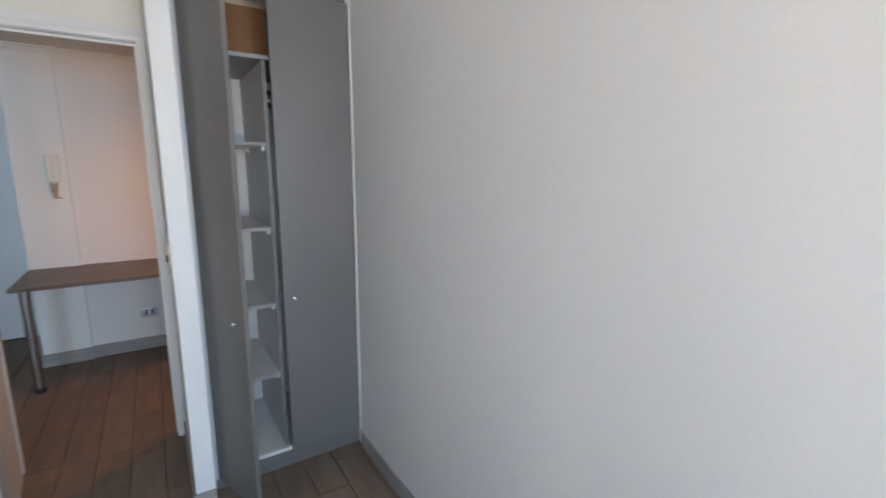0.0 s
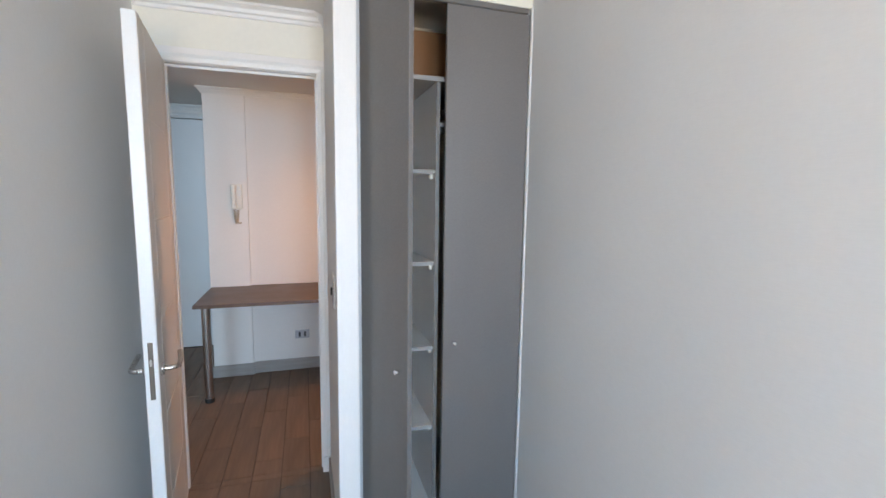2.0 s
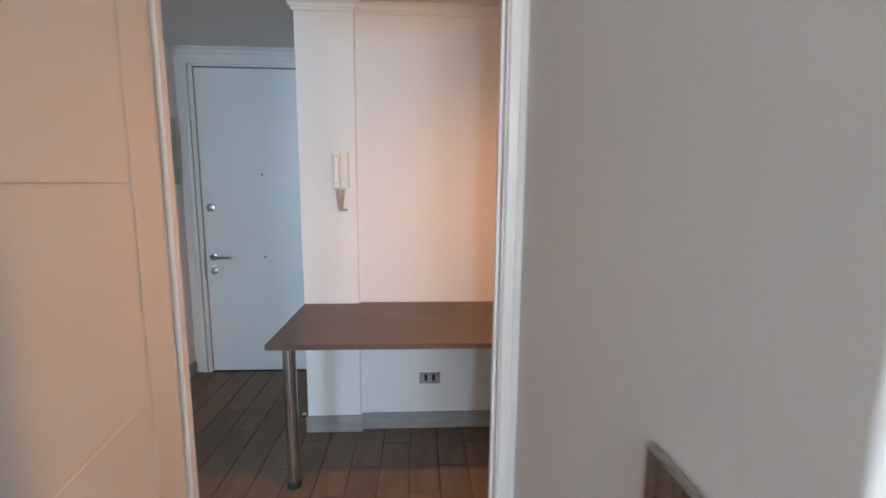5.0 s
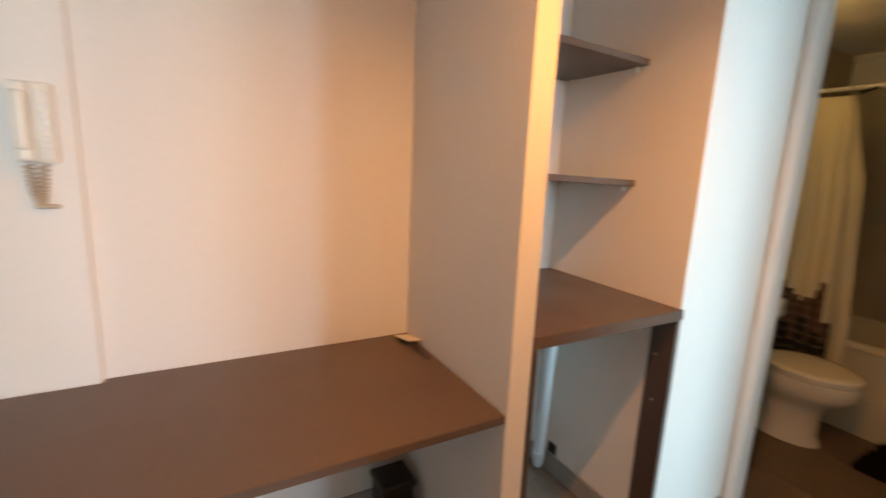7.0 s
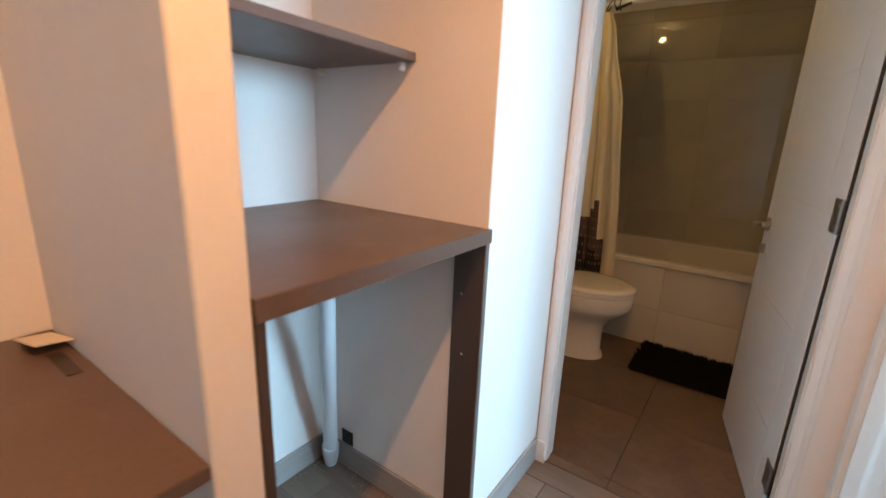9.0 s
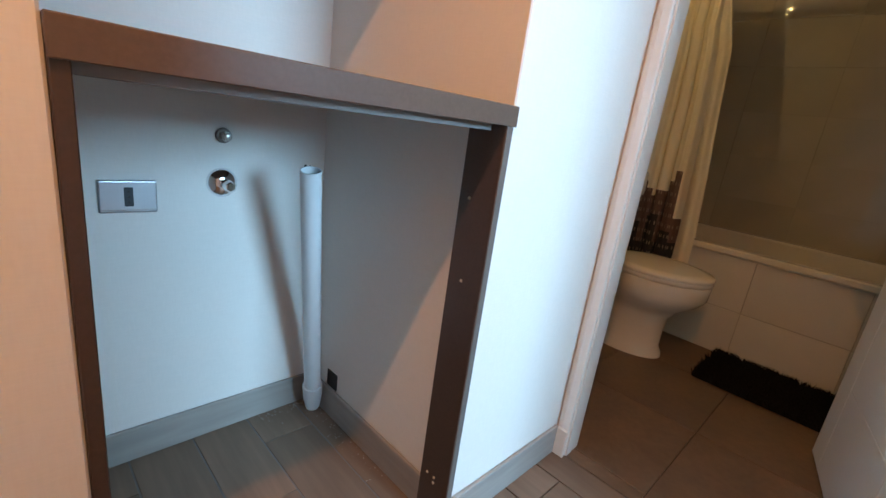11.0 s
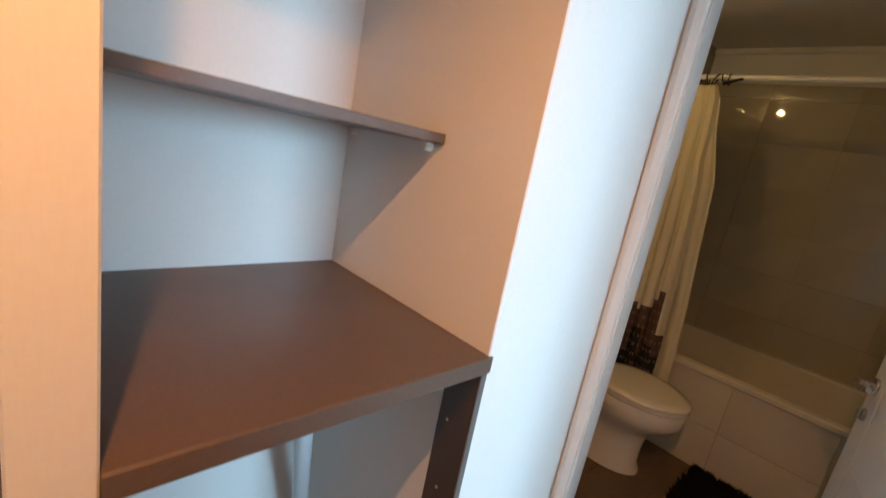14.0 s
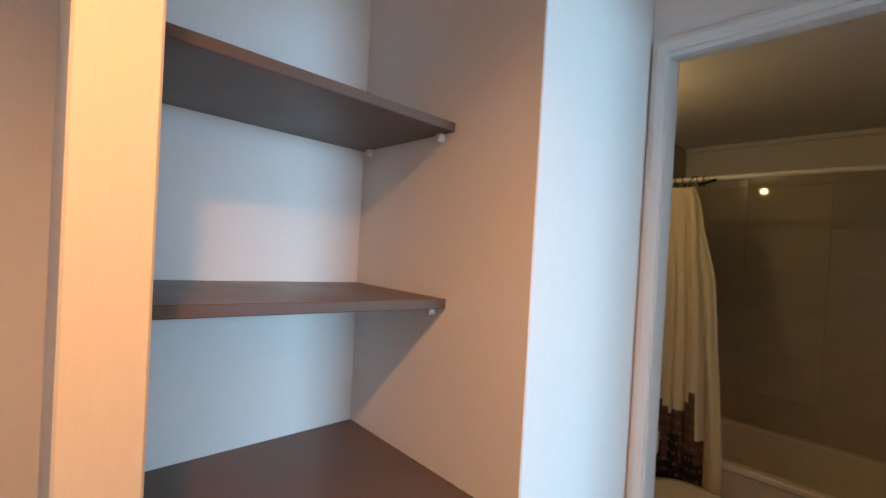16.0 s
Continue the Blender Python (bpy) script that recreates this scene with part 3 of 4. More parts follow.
knob(rd, 1.436, -0.684, 0.885, -1)
bm = bm_box(0, 0.340, -0.018, 0, 0, 2.147, bevel=0.0015)
ld = part("door", bm, "grey_laminate", wd, "open grey laminate door")
ld.matrix_local = pose(1.064, -0.688, 0.090, 0, 0, -69.5)
knob(ld, 0.300, -0.018, 0.812, -1)
for z in (0.25, 1.05, 1.9):
    part("cup_hinge", bm_box(0.008, 0.05, 0.0002, 0.010, z, z + 0.045, bevel=0.004), "steel", ld)
struct("wall_wardrobe_fascia", bm_box(WX0 + 0.0005, 1.7565, -0.684, -0.60, 2.2625, BED_H), "fascia", "cream painted fascia above the wardrobe")

# light switch on the pier
sw = thing("light_switch", (0.9575, -0.615, 1.05), "slim steel light switch with a dark rocker on the pier", "light switch")
part("plate", bm_box(-0.010, 0, -0.036, 0.036, 0, 0.135, bevel=0.003), "steel", sw)
part("rocker", bm_box(-0.017, -0.010, -0.014, 0.004, 0.050, 0.082, bevel=0.003), "black", sw)

# ---------- hall: desk ----------
dk = thing("desk", (0, 0, 0), "brown laminate wall desk on one steel leg", "desk")
bm = bmesh.new()
outline = [(0.123, 1.456), (0.123, 0.826), (1.3865, 0.826), (1.3865, 1.484), (0.420, 1.484), (0.420, 1.456)]
lo = [bm.verts.new((x, y, 0.728)) for x, y in outline]
hi = [bm.verts.new((x, y, 0.752)) for x, y in outline]
bm.faces.new(hi[::-1]), bm.faces.new(lo)
for i in range(6):
    bm.faces.new((lo[i], hi[i], hi[(i + 1) % 6], lo[(i + 1) % 6]))
bmesh.ops.recalc_face_normals(bm, faces=bm.faces)
bmesh.ops.bevel(bm, geom=bm.edges[:], offset=0.0018, segments=2, affect="EDGES")
part("desktop", bm, "brown_laminate", dk)
lg = smooth(part("leg", bm_cyl(0.029, 0.029, (0.168, 1.000, 0.030), (0.168, 1.000, 0.7275), 32), "steel", dk, "brushed steel tube leg"))
smooth(part("foot", bm_cyl(0.033, 0.031, (0.168, 1.000, 0.0), (0.168, 1.000, 0.032), 32, 0.004), "rubber", lg, "black adjustable foot"))
smooth(part("flange", bm_cyl(0.036, 0.036, (0.168, 1.000, 0.7235), (0.168, 1.000, 0.7278), 32), "steel", lg))

# wall intercom
ic = thing("intercom", (0.340, 1.458, 1.374), "cream plastic wall intercom handset with a coiled cord", "intercom")
smooth(part("base", bm_box(-0.041, 0.041, -0.024, 0, 0.0, 0.196, bevel=0.007, segs=3), "plastic", ic))
smooth(part("button_strip", bm_box(0.006, 0.037, -0.031, -0.022, 0.008, 0.188, bevel=0.004, segs=2), "plastic", ic))
for i in range(6):
    smooth(part("button", bm_cyl(0.0105, 0.0090, (0.0215, -0.031, 0.030 + i * 0.0275), (0.0215, -0.0355, 0.030 + i * 0.0275), 18, 0.001), "frame_white", ic))
hs = bm_box(-0.039, 0.001, -0.046, -0.012, 0.002, 0.062, bevel=0.010, segs=3)
bm_box(-0.039, 0.001, -0.046, -0.012, 0.140, 0.194, bevel=0.010, segs=3, bm=hs)
bm_box(-0.035, -0.003, -0.056, -0.034, 0.03, 0.172, bevel=0.010, segs=3, bm=hs)
smooth(part("handset", hs, "plastic", ic, "cream handset"))
coil = []
for i in range(170):
    u = i / 169
    drop = -0.004 - 0.098 * (1 - abs(2 * u - 1) ** 1.6)
    coil.append((-0.022 + 0.030 * u + 0.0085 * math.cos(i * 0.9), -0.016 + 0.0085 * math.sin(i * 0.9), drop))
smooth(part("cord", bm_tube(coil, 0.0030, 6), "cord", ic, "coiled tan cord"))
part("cord_plug", bm_box(-0.018, 0.030, -0.022, -0.006, -0.116, -0.104, bevel=0.004), "cord", ic)


def outlet(name, x, y, z, w, h, holes, label):
    o = thing(name, (x, y, z), label, "power outlet")
    part("plate", bm_box(-w / 2, w / 2, -0.009, 0, -h / 2, h / 2, bevel=0.0042, segs=3), "silver", o)
    n = len(holes)
    for c in holes:
        s = part("socket", bm_box(c - 0.0085, c + 0.0085, -0.0105, -0.009, -0.021, 0.021, bevel=0.0006), "socket_dark", o, "dark socket insert")
        for dz in (-0.012, 0, 0.012):
            part("contact", bm_cyl(0.0024, 0.0024, (c, -0.0105, dz), (c, -0.0109, dz), 10), "black", s)
    part("groove", bm_box(-w / 2 + 0.004, w / 2 - 0.004, -0.0094, -0.0089, -h / 2 + 0.006, -h / 2 + 0.008), "hinge", o)
    return o


outlet("power_outlet", 0.808, 1.4845, 0.308, 0.116, 0.074, (-0.022, 0.022), "silver double power outlet under the desk")
outlet("power_outlet", 1.618, 1.4645, 0.681, 0.108, 0.072, (0.0,), "silver single power outlet in the laundry niche")

# loose card and cable slot on the desk
cd = tagged(mesh_ob("card_cover", bm_box(-0.030, 0.030, -0.055, 0.055, 0, 0.004, bevel=0.001), "card"), "loose cream plastic cover lying on the desk corner", "cover plate")
cd.matrix_world = pose(1.352, 1.395, 0.7655, -9, 7, 4)
cs = tagged(mesh_ob("cable_slot", bm_box(1.342, 1.366, 1.228, 1.345, 0.7522, 0.7545, bevel=0.0008), "slot_brown"), "dark brown cable slot strip on the desktop", "cable slot")

# small crate in the corner under the desk
cr = thing("adapter_box", (1.283, 1.345, 0), "small black box with yellow label under the desk", "box")
part("body", bm_box(-0.062, 0.062, -0.060, 0.060, 0.012, 0.222, bevel=0.006), "black", cr)
part("lid", bm_box(-0.070, 0.070, -0.068, 0.068, 0.222, 0.246, bevel=0.005), "black", cr)
part("label", bm_box(-0.034, 0.030, -0.0615, -0.060, 0.03, 0.16), "yellow_tape", cr, "yellow label")
for x in (-0.05, 0.05):
    for y in (-0.048, 0.048):
        part("foot", bm_box(x - 0.010, x + 0.010, y - 0.010, y + 0.010, 0, 0.012, bevel=0.002), "rubber", cr)

# door stop
ds = thing("door_stop", (0.060, 1.60, 0), "small steel door stop on the floor", "door stop")
smooth(part("post", bm_cyl(0.016, 0.014, (0, 0, 0), (0, 0, 0.036), 20, 0.002), "steel", ds))
smooth(part("ring", bm_cyl(0.0175, 0.0175, (0, 0, 0.016), (0, 0, 0.028), 20, 0.003), "rubber", ds, "black rubber ring"))

# meter panel on the entrance wall
mp = thing("fuse_panel", (-0.9095, 2.08, 1.395), "grey-green metal fuse panel on the wall", "fuse panel")
part("door", bm_box(0, 0.012, -0.16, 0.165, 0, 0.42, bevel=0.003), "panel_grey", mp)
part("rim", bm_box(0, 0.006, -0.175, 0.180, -0.012, 0.432, bevel=0.002), "panel_grey", mp)

# hall lamp holder
hl = thing("ceiling_lamp", (1.295, 0.285, HALL_H), "bare bulb holder on the hall ceiling", "lamp")
smooth(part("rose", bm_cyl(0.042, 0.040, (0, 0, -0.022), (0, 0, 0), 28, 0.004), "plastic", hl))
smooth(part("socket", bm_cyl(0.019, 0.021, (0, 0, -0.068), (0, 0, -0.022), 20, 0.002), "plastic", hl))

# ---------- hall: laundry niche ----------
ct = thing("niche_counter", (0, 0, 0), "brown laminate counter on a brown frame in the niche", "counter")
part("countertop", bm_box(1.4605, 2.0990, 0.8185, 1.4643, 0.944, 0.969, bevel=0.001), "brown_laminate", ct)
part("front_rail", bm_box(1.4605, 2.0990, 0.8140, 0.8183, 0.933, 0.9692, bevel=0.0012), "brown_laminate", ct)
part("left_post", bm_box(1.4607, 1.4765, 0.8185, 0.880, 0.0, 0.9435, bevel=0.0015), "brown_edge", ct)
part("right_post", bm_box(2.0745, 2.0915, 0.8185, 0.908, 0.0, 0.9435, bevel=0.0015), "brown_edge", ct)
# thin strip over the post's front, coloured lighter where it faces the sky
part("edge_band", bm_box(2.0745, 2.0915, 0.8150, 0.8183, 0.0, 0.9325, bevel=0.0008), "edge_brown_grey", ct, "post's front face, lightened in colour for the skylight")
part("batten", bm_box(1.4775, 2.0735, 0.850, 0.876, 0.922, 0.9437, bevel=0.001), "grey_plastic", ct, "grey batten")
for z, y in ((0.62, 0.870), (0.13, 0.862), (0.13, 0.885), (0.115, 0.862), (0.79, 0.88)):
    part("screw", bm_cyl(0.0036, 0.003, (2.0745, y, z), (2.0732, y, z), 10), "card", ct, "pale screw cap")

for i, z in enumerate((1.388, 1.806)):
    s = thing("niche_shelf", (0, 0, z), "dark brown laminate shelf on white pegs", "shelf", "niche shelves")
    s.matrix_world = Matrix.Translation((2.09, 0, z)) @ Matrix.Rotation(radians(1.6), 4, "Y") @ Matrix.Translation((-2.09, 0, 0))
    part("board", bm_box(1.4605, 2.0915, 1.063, 1.4643, -0.022, 0.0, bevel=0.0015), "brown_laminate", s)
    for x, sx in ((2.0915, -1), (1.4605, 1)):
        for y in (1.105, 1.42):
            b = bm_cyl(0.009, 0.007, (x, y, -0.034), (x + sx * 0.020, y, -0.034), 14, 0.002)
            bm_box(min(x, x + sx * 0.018), max(x, x + sx * 0.018), y - 0.010, y + 0.010, -0.031, -0.0222, bevel=0.003, bm=b)
            part("peg", b, "plastic", s, "white plastic shelf peg")

# waste pipe leaning out of the corner
pt, pf = Vector((1.926, 1.235, 0.782)), Vector((2.062, 1.402, 0.012))
axis = (pt - pf).normalized()
pp = thing("waste_pipe", (0, 0, 0), "white plastic waste pipe leaning out of the corner", "pipe")
bm = bmesh.new()
n, ro, ri = 32, 0.0245, 0.0215
q = axis.to_track_quat("Z", "Y").to_matrix()
rings = []
for base, r in ((pf + axis * 0.02, ro), (pt, ro), (pt, ri), (pt - axis * 0.25, ri)):
    rings.append([bm.verts.new(base + q @ Vector((r * math.cos(k * math.tau / n), r * math.sin(k * math.tau / n), 0))) for k in range(n)])
for s0, e0 in zip(rings, rings[1:]):
    for k in range(n):
        bm.faces.new((s0[k], s0[(k + 1) % n], e0[(k + 1) % n], e0[k]))
bm.faces.new(rings[-1])
bmesh.ops.recalc_face_normals(bm, faces=bm.faces)
smooth(part("tube", bm, "pvc", pp))
smooth(part("coupling", bm_cyl(0.029, 0.030, pf + axis * 0.045, pf + axis * 0.090, 32, 0.003), "pvc", pp))
smooth(part("elbow", bm_cyl(0.022, 0.029, pf - Vector((0, 0, 0.006)), pf + axis * 0.046, 32), "pvc", pp))
hole = tagged(mesh_ob("pipe_hole", bm_box(2.0885, 2.0925, 1.316, 1.370, 0.094, 0.148, bevel=0.0012), "black"), "dark ragged hole in the wall beside the waste pipe", "hole")

# two plugs in the wall above the pipe, and crumbs of plaster on the niche floor
for x, z in ((2.033, 0.759), (2.047, 0.757)):
    wp = thing("wall_plug", (x, 1.4645, z), "small dark wall plug above the waste pipe", "wall plug", "wall plugs")
    part("sleeve", bm_cyl(0.0042, 0.0038, (0, 0, 0), (0, -0.003, 0), 12, 0.0006), "black", wp)
crumb_rng = random.Random(11)
cv, cf = [], []
for _ in range(110):
    along = crumb_rng.random()
    if crumb_rng.random() < 0.6:
        cx, cy = 2.076 - abs(crumb_rng.gauss(0, 0.022)), 1.449 - 0.42 * along ** 1.5
    else:
        cx, cy = 2.07 - 0.16 * along, 1.449 - abs(crumb_rng.gauss(0, 0.02))
    h = crumb_rng.uniform(0.0008, 0.0026)
    a0 = crumb_rng.uniform(0, math.tau)
    k = len(cv)
    cv += [(cx + h * 1.3 * math.cos(a0 + q * 2.1), cy + h * 1.3 * math.sin(a0 + q * 2.1), 0.0002) for q in range(3)] + [(cx, cy, h)]
    cf += [(k, k + 1, k + 3), (k + 1, k + 2, k + 3), (k + 2, k, k + 3)]
crumb_mesh = bpy.data.meshes.new("plaster_crumbs")
crumb_mesh.from_pydata(cv, [], cf)
crumb_mesh.materials.append(M["base"])
tagged(new("plaster_crumbs", crumb_mesh), "pale plaster crumbs swept along the niche corner", "debris", kind="stuff")

vf = thing("stop_valve", (1.812, 1.4645, 0.712), "chrome stop valve with a round wall flange", "valve")
b = lathe([(0.036, 0), (0.036, 0.002), (0.030, 0.010), (0.019, 0.016), (0.012, 0.018)], 36)
bmesh.ops.rotate(b, matrix=Matrix.Rotation(radians(90), 3, "X"), verts=b.verts)
smooth(part("flange", b, "chrome", vf), 60)
smooth(part("stem", bm_cyl(0.011, 0.011, (0, -0.016, 0), (0, -0.050, 0), 20, 0.001), "chrome", vf))
part("handle", bm_cyl(0.015, 0.012, (0, -0.048, 0), (0, -0.064, 0), 6, 0.002), "chrome", vf)
nip = thing("pipe_nipple", (1.815, 1.4645, 0.826), "capped chrome water outlet on the wall", "pipe fitting")
smooth(part("collar", bm_cyl(0.019, 0.017, (0, 0, 0), (0, -0.012, 0), 24, 0.003), "bronze", nip))
part("nut", bm_cyl(0.013, 0.013, (0, -0.012, 0), (0, -0.030, 0), 6, 0.001), "steel", nip)
smooth(part("plug", bm_cyl(0.009, 0.008, (0, -0.030, 0), (0, -0.040, 0), 16, 0.001), "steel", nip))

# ---------- bathroom ----------
tb = thing("bathtub", (0, 0, 0), "white bathtub boxed in with pale tiles", "bathtub")
bm = bmesh.new()


def ring(x0, x1, y0, y1, z, r, n=8):
    out = []
    for cx, cy, a0 in ((x1 - r, y1 - r, 0), (x0 + r, y1 - r, 90), (x0 + r, y0 + r, 180), (x1 - r, y0 + r, 270)):
        for k in range(n + 1):
            a = radians(a0 + 90 * k / n)
            out.append(bm.verts.new((cx + r * math.cos(a), cy + r * math.sin(a), z)))
    return out


TY0, TY1 = 0.056, 1.434
loops = [ring(3.885, 4.61, TY0, TY1, 0.492, 0.004), ring(3.879, 4.612, TY0, TY1, 0.500, 0.006), ring(3.879, 4.612, TY0, TY1, 0.520, 0.006), ring(3.886, 4.608, TY0 + 0.004, TY1 - 0.004, 0.526, 0.008),
         ring(3.935, 4.56, TY0 + 0.06, TY1 - 0.06, 0.526, 0.12), ring(3.945, 4.55, TY0 + 0.07, TY1 - 0.07, 0.515, 0.12), ring(3.99, 4.52, TY0 + 0.14, TY1 - 0.14, 0.16, 0.13), ring(4.04, 4.47, TY0 + 0.22, TY1 - 0.22, 0.13, 0.1)]
for s0, e0 in zip(loops, loops[1:]):
    for k in range(len(s0)):
        bm.faces.new((s0[k], s0[(k + 1) % len(s0)], e0[(k + 1) % len(s0)], e0[k]))
bm.faces.new(loops[-1])
bmesh.ops.recalc_face_normals(bm, faces=bm.faces)
smooth(part("basin", bm, "porcelain", tb, "white enamelled basin"))
panel = part("apron", bm_box(3.900, 3.912, TY0, TY1, 0, 0.492), "white_grout", tb, "tiled front of the bath")
for j, (z0, z1) in enumerate(((0.002, 0.229), (0.233, 0.491))):
    y = 0.655 - 0.41 * 2
    while y < TY1:
        a, b2 = max(y + 0.0015, TY0), min(y + 0.4085, TY1)
        if b2 - a > 0.01:
            part("tile", bm_box(3.895, 3.9005, a, b2, z0, z1, bevel=0.0012), "tub_tile", panel)
        y += 0.41

# toilet, its cistern against the north wall
tl = thing("toilet", (3.550, 1.438, 0), "cream-white porcelain toilet with the lid down", "toilet")


def oval(y_mid, half_l, half_w, z, n=40, back=0.75):
    """An egg-shaped outline: round in front (-y), squarer behind."""
    out = []
    for k in range(n):
        a = k * math.tau / n
        c, s = math.cos(a), math.sin(a)
        w = half_w * (abs(c) ** (0.85 if s > 0 else 1.0)) * (1 if c >= 0 else -1)
        out.append((w, y_mid + half_l * (s * back if s > 0 else s), z))
    return out


def stack(rings, cap0=True, cap1=True):
    m = bmesh.new()
    vs = [[m.verts.new(v) for v in r] for r in rings]
    for s0, e0 in zip(vs, vs[1:]):
        for k in range(len(s0)):
            m.faces.new((s0[k], s0[(k + 1) % len(s0)], e0[(k + 1) % len(s0)], e0[k]))
    if cap0:
        m.faces.new(vs[0][::-1])
    if cap1:
        m.faces.new(vs[-1])
    bmesh.ops.recalc_face_normals(m, faces=m.faces)
    return m


ped = stack([oval(-0.40, 0.185, 0.115, 0.0), oval(-0.40, 0.182, 0.112, 0.02), oval(-0.40, 0.165, 0.102, 0.05), oval(-0.405, 0.160, 0.098, 0.14), oval(-0.41, 0.165, 0.104, 0.20), oval(-0.425, 0.188, 0.128, 0.245),
             oval(-0.445, 0.228, 0.165, 0.288), oval(-0.455, 0.247, 0.182, 0.325), oval(-0.455, 0.250, 0.185, 0.385), oval(-0.455, 0.245, 0.180, 0.392)])
smooth(part("bowl", ped, "porcelain", tl), 60)
smooth(part("seat", stack([oval(-0.455, 0.250, 0.184, 0.393), oval(-0.455, 0.254, 0.188, 0.400), oval(-0.455, 0.252, 0.186, 0.412)]), "porcelain", tl), 60)
smooth(part("lid", stack([oval(-0.455, 0.252, 0.186, 0.413), oval(-0.455, 0.256, 0.190, 0.420), oval(-0.455, 0.250, 0.184, 0.432), oval(-0.455, 0.20, 0.15, 0.437)]), "porcelain", tl, "cream closed lid"), 60)
smooth(part("cistern", bm_box(-0.185, 0.185, -0.175, -0.004, 0.375, 0.745, bevel=0.02, segs=3), "porcelain", tl))
smooth(part("cistern_lid", bm_box(-0.195, 0.195, -0.185, -0.002, 0.746, 0.780, bevel=0.010, segs=3), "porcelain", tl))
smooth(part("flush_button", bm_cyl(0.02, 0.018, (0, -0.09, 0.780), (0, -0.09, 0.786), 24, 0.002), "chrome", tl))

# vanity beside the toilet
vn = thing("vanity", (0, 0, 0), "black wall-hung vanity with a white basin top", "vanity")
part("cabinet", bm_box(2.69, 3.150, 0.995, 1.438, 0.275, 0.755, bevel=0.003), "dark_vanity", vn)
for x in (2.694, 2.917):
    d = part("door", bm_box(x, x + 0.218, 0.978, 0.9945, 0.28, 0.75, bevel=0.002), "dark_vanity", vn)
    part("handle", bm_box(x + 0.08, x + 0.16, 0.968, 0.978, 0.70, 0.71, bevel=0.002), "steel", d)
smooth(part("basin", bm_box(2.680, 3.165, 0.962, 1.438, 0.756, 0.850, bevel=0.012, segs=3), "porcelain", vn, "white ceramic basin"))
smooth(part("tap", bm_tube(bend([(2.91, 1.40, 0.850), (2.91, 1.40, 0.96), (2.91, 1.31, 0.95)], 0.03), 0.011, 12), "chrome", vn))

# shower rod and curtain
rod = thing("shower_rod", (3.93, 0, 1.932), "white shower curtain rod across the bath", "curtain rod")
smooth(part("rod", bm_cyl(0.0125, 0.0125, (0, 0.052, 0), (0, 1.430, 0), 20), "white", rod))
for y in (0.055, 1.422):
    smooth(part("end_cap", bm_cyl(0.028, 0.024, (0, y, 0), (0, y + (0.012 if y < 1 else 0.0075), 0), 24, 0.003), "grey_plastic", rod))
cu = thing("shower_curtain", (3.93, 0, 0), "cream shower curtain with dark printed skyline hem, drawn aside", "curtain")
CY1, CZ0, CZ1 = 1.415, 0.30, 1.893
EDGE_Z = (0.30, 0.55, 0.83, 1.15, 1.42, 1.52, 1.66, 1.82, 1.893)


def cloth_edge(z, edge):
    """The free edge of a hanging cloth: gathered at the rod, then let go in a belly."""
    return float(np.interp(z, EDGE_Z, edge))


def drape(name, edge, folds, depth, lean, seed, mats, printed, label, cols=260, rws=90):
    """A gathered cloth from its free edge to the wall, with uneven folds that open towards the hem."""
    rnd = random.Random(seed)
    waves = [(folds * f, a, rnd.uniform(0, 6.28), rnd.uniform(-1.5, 1.5)) for f, a in ((1.0, 0.62), (1.63, 0.30), (0.47, 0.45), (2.9, 0.13))]
    bm = bmesh.new()
    grid = []
    for j in range(rws + 1):
        v = j / rws
        z = CZ0 + (CZ1 - CZ0) * v
        y0 = cloth_edge(z, edge)
        row = []
        for i in range(cols + 1):
            u = i / cols
            w = sum(a * math.sin(k * u * math.tau + ph + tw * (1 - v)) for k, a, ph, tw in waves)
            sway = sum(a * math.cos(k * u * math.tau + ph + tw * (1 - v)) for k, a, ph, tw in waves[:2])
            x = depth * (0.55 + 0.45 * min(1.0, 2.2 * (1 - v))) * w - lean * min(1.0, 1.5 * (1 - v))
            row.append(bm.verts.new((x, y0 + (CY1 - y0) * u + 0.010 * sway * min(1, 6 * u), z)))
        grid.append(row)
    skyline = [(rnd.uniform(0.15, 0.34), rnd.uniform(0.09, 0.21)) for _ in range(15)]
    for j in range(rws):
        for i in range(cols):
            f = bm.faces.new((grid[j][i], grid[j][i + 1], grid[j + 1][i + 1], grid[j + 1][i]))
            if printed:
                u, v = i / cols, j / rws
                high, low = skyline[int(u * 14.99)]
                f.material_index = 2 if v < low else 1 if v < high else 0
                if f.material_index and (i % 4 < 2) and (j % 3 == 0) and ((i // 4) * 7 + (j // 3) * 13) % 5 < 3:
                    f.material_index = 3
    ob = smooth(part(name, bm, mats, cu, label), 80)
    sol = ob.modifiers.new("thick", "SOLIDIFY")
    sol.thickness = 0.0012
    return ob


drape("liner", (0.925, 0.930, 0.952, 0.990, 1.018, 1.046, 1.086, 1.118, 1.150), 4.0, 0.016, 0.085, 8, ["curtain"], False, "plain cream liner")
drape("cloth", (1.000, 1.003, 1.015, 1.040, 1.070, 1.092, 1.102, 1.125, 1.150), 5.0, 0.026, 0.130, 3, ["curtain", "print_brown", "print_black", "print_dot"], True, "cream cloth with a dark skyline print")
for i in range(9):
    y = 1.105 + 0.300 * (i / 8) ** 1.15
    tilt = 0.012 * math.sin(i * 2.3)
    smooth(part("curtain_ring", bm_tube([(0.021 * math.cos(a), y + tilt * math.sin(a), 1.921 + 0.026 * math.sin(a)) for a in (k * math.tau / 16 for k in range(17))], 0.0032, 6), "black", cu))
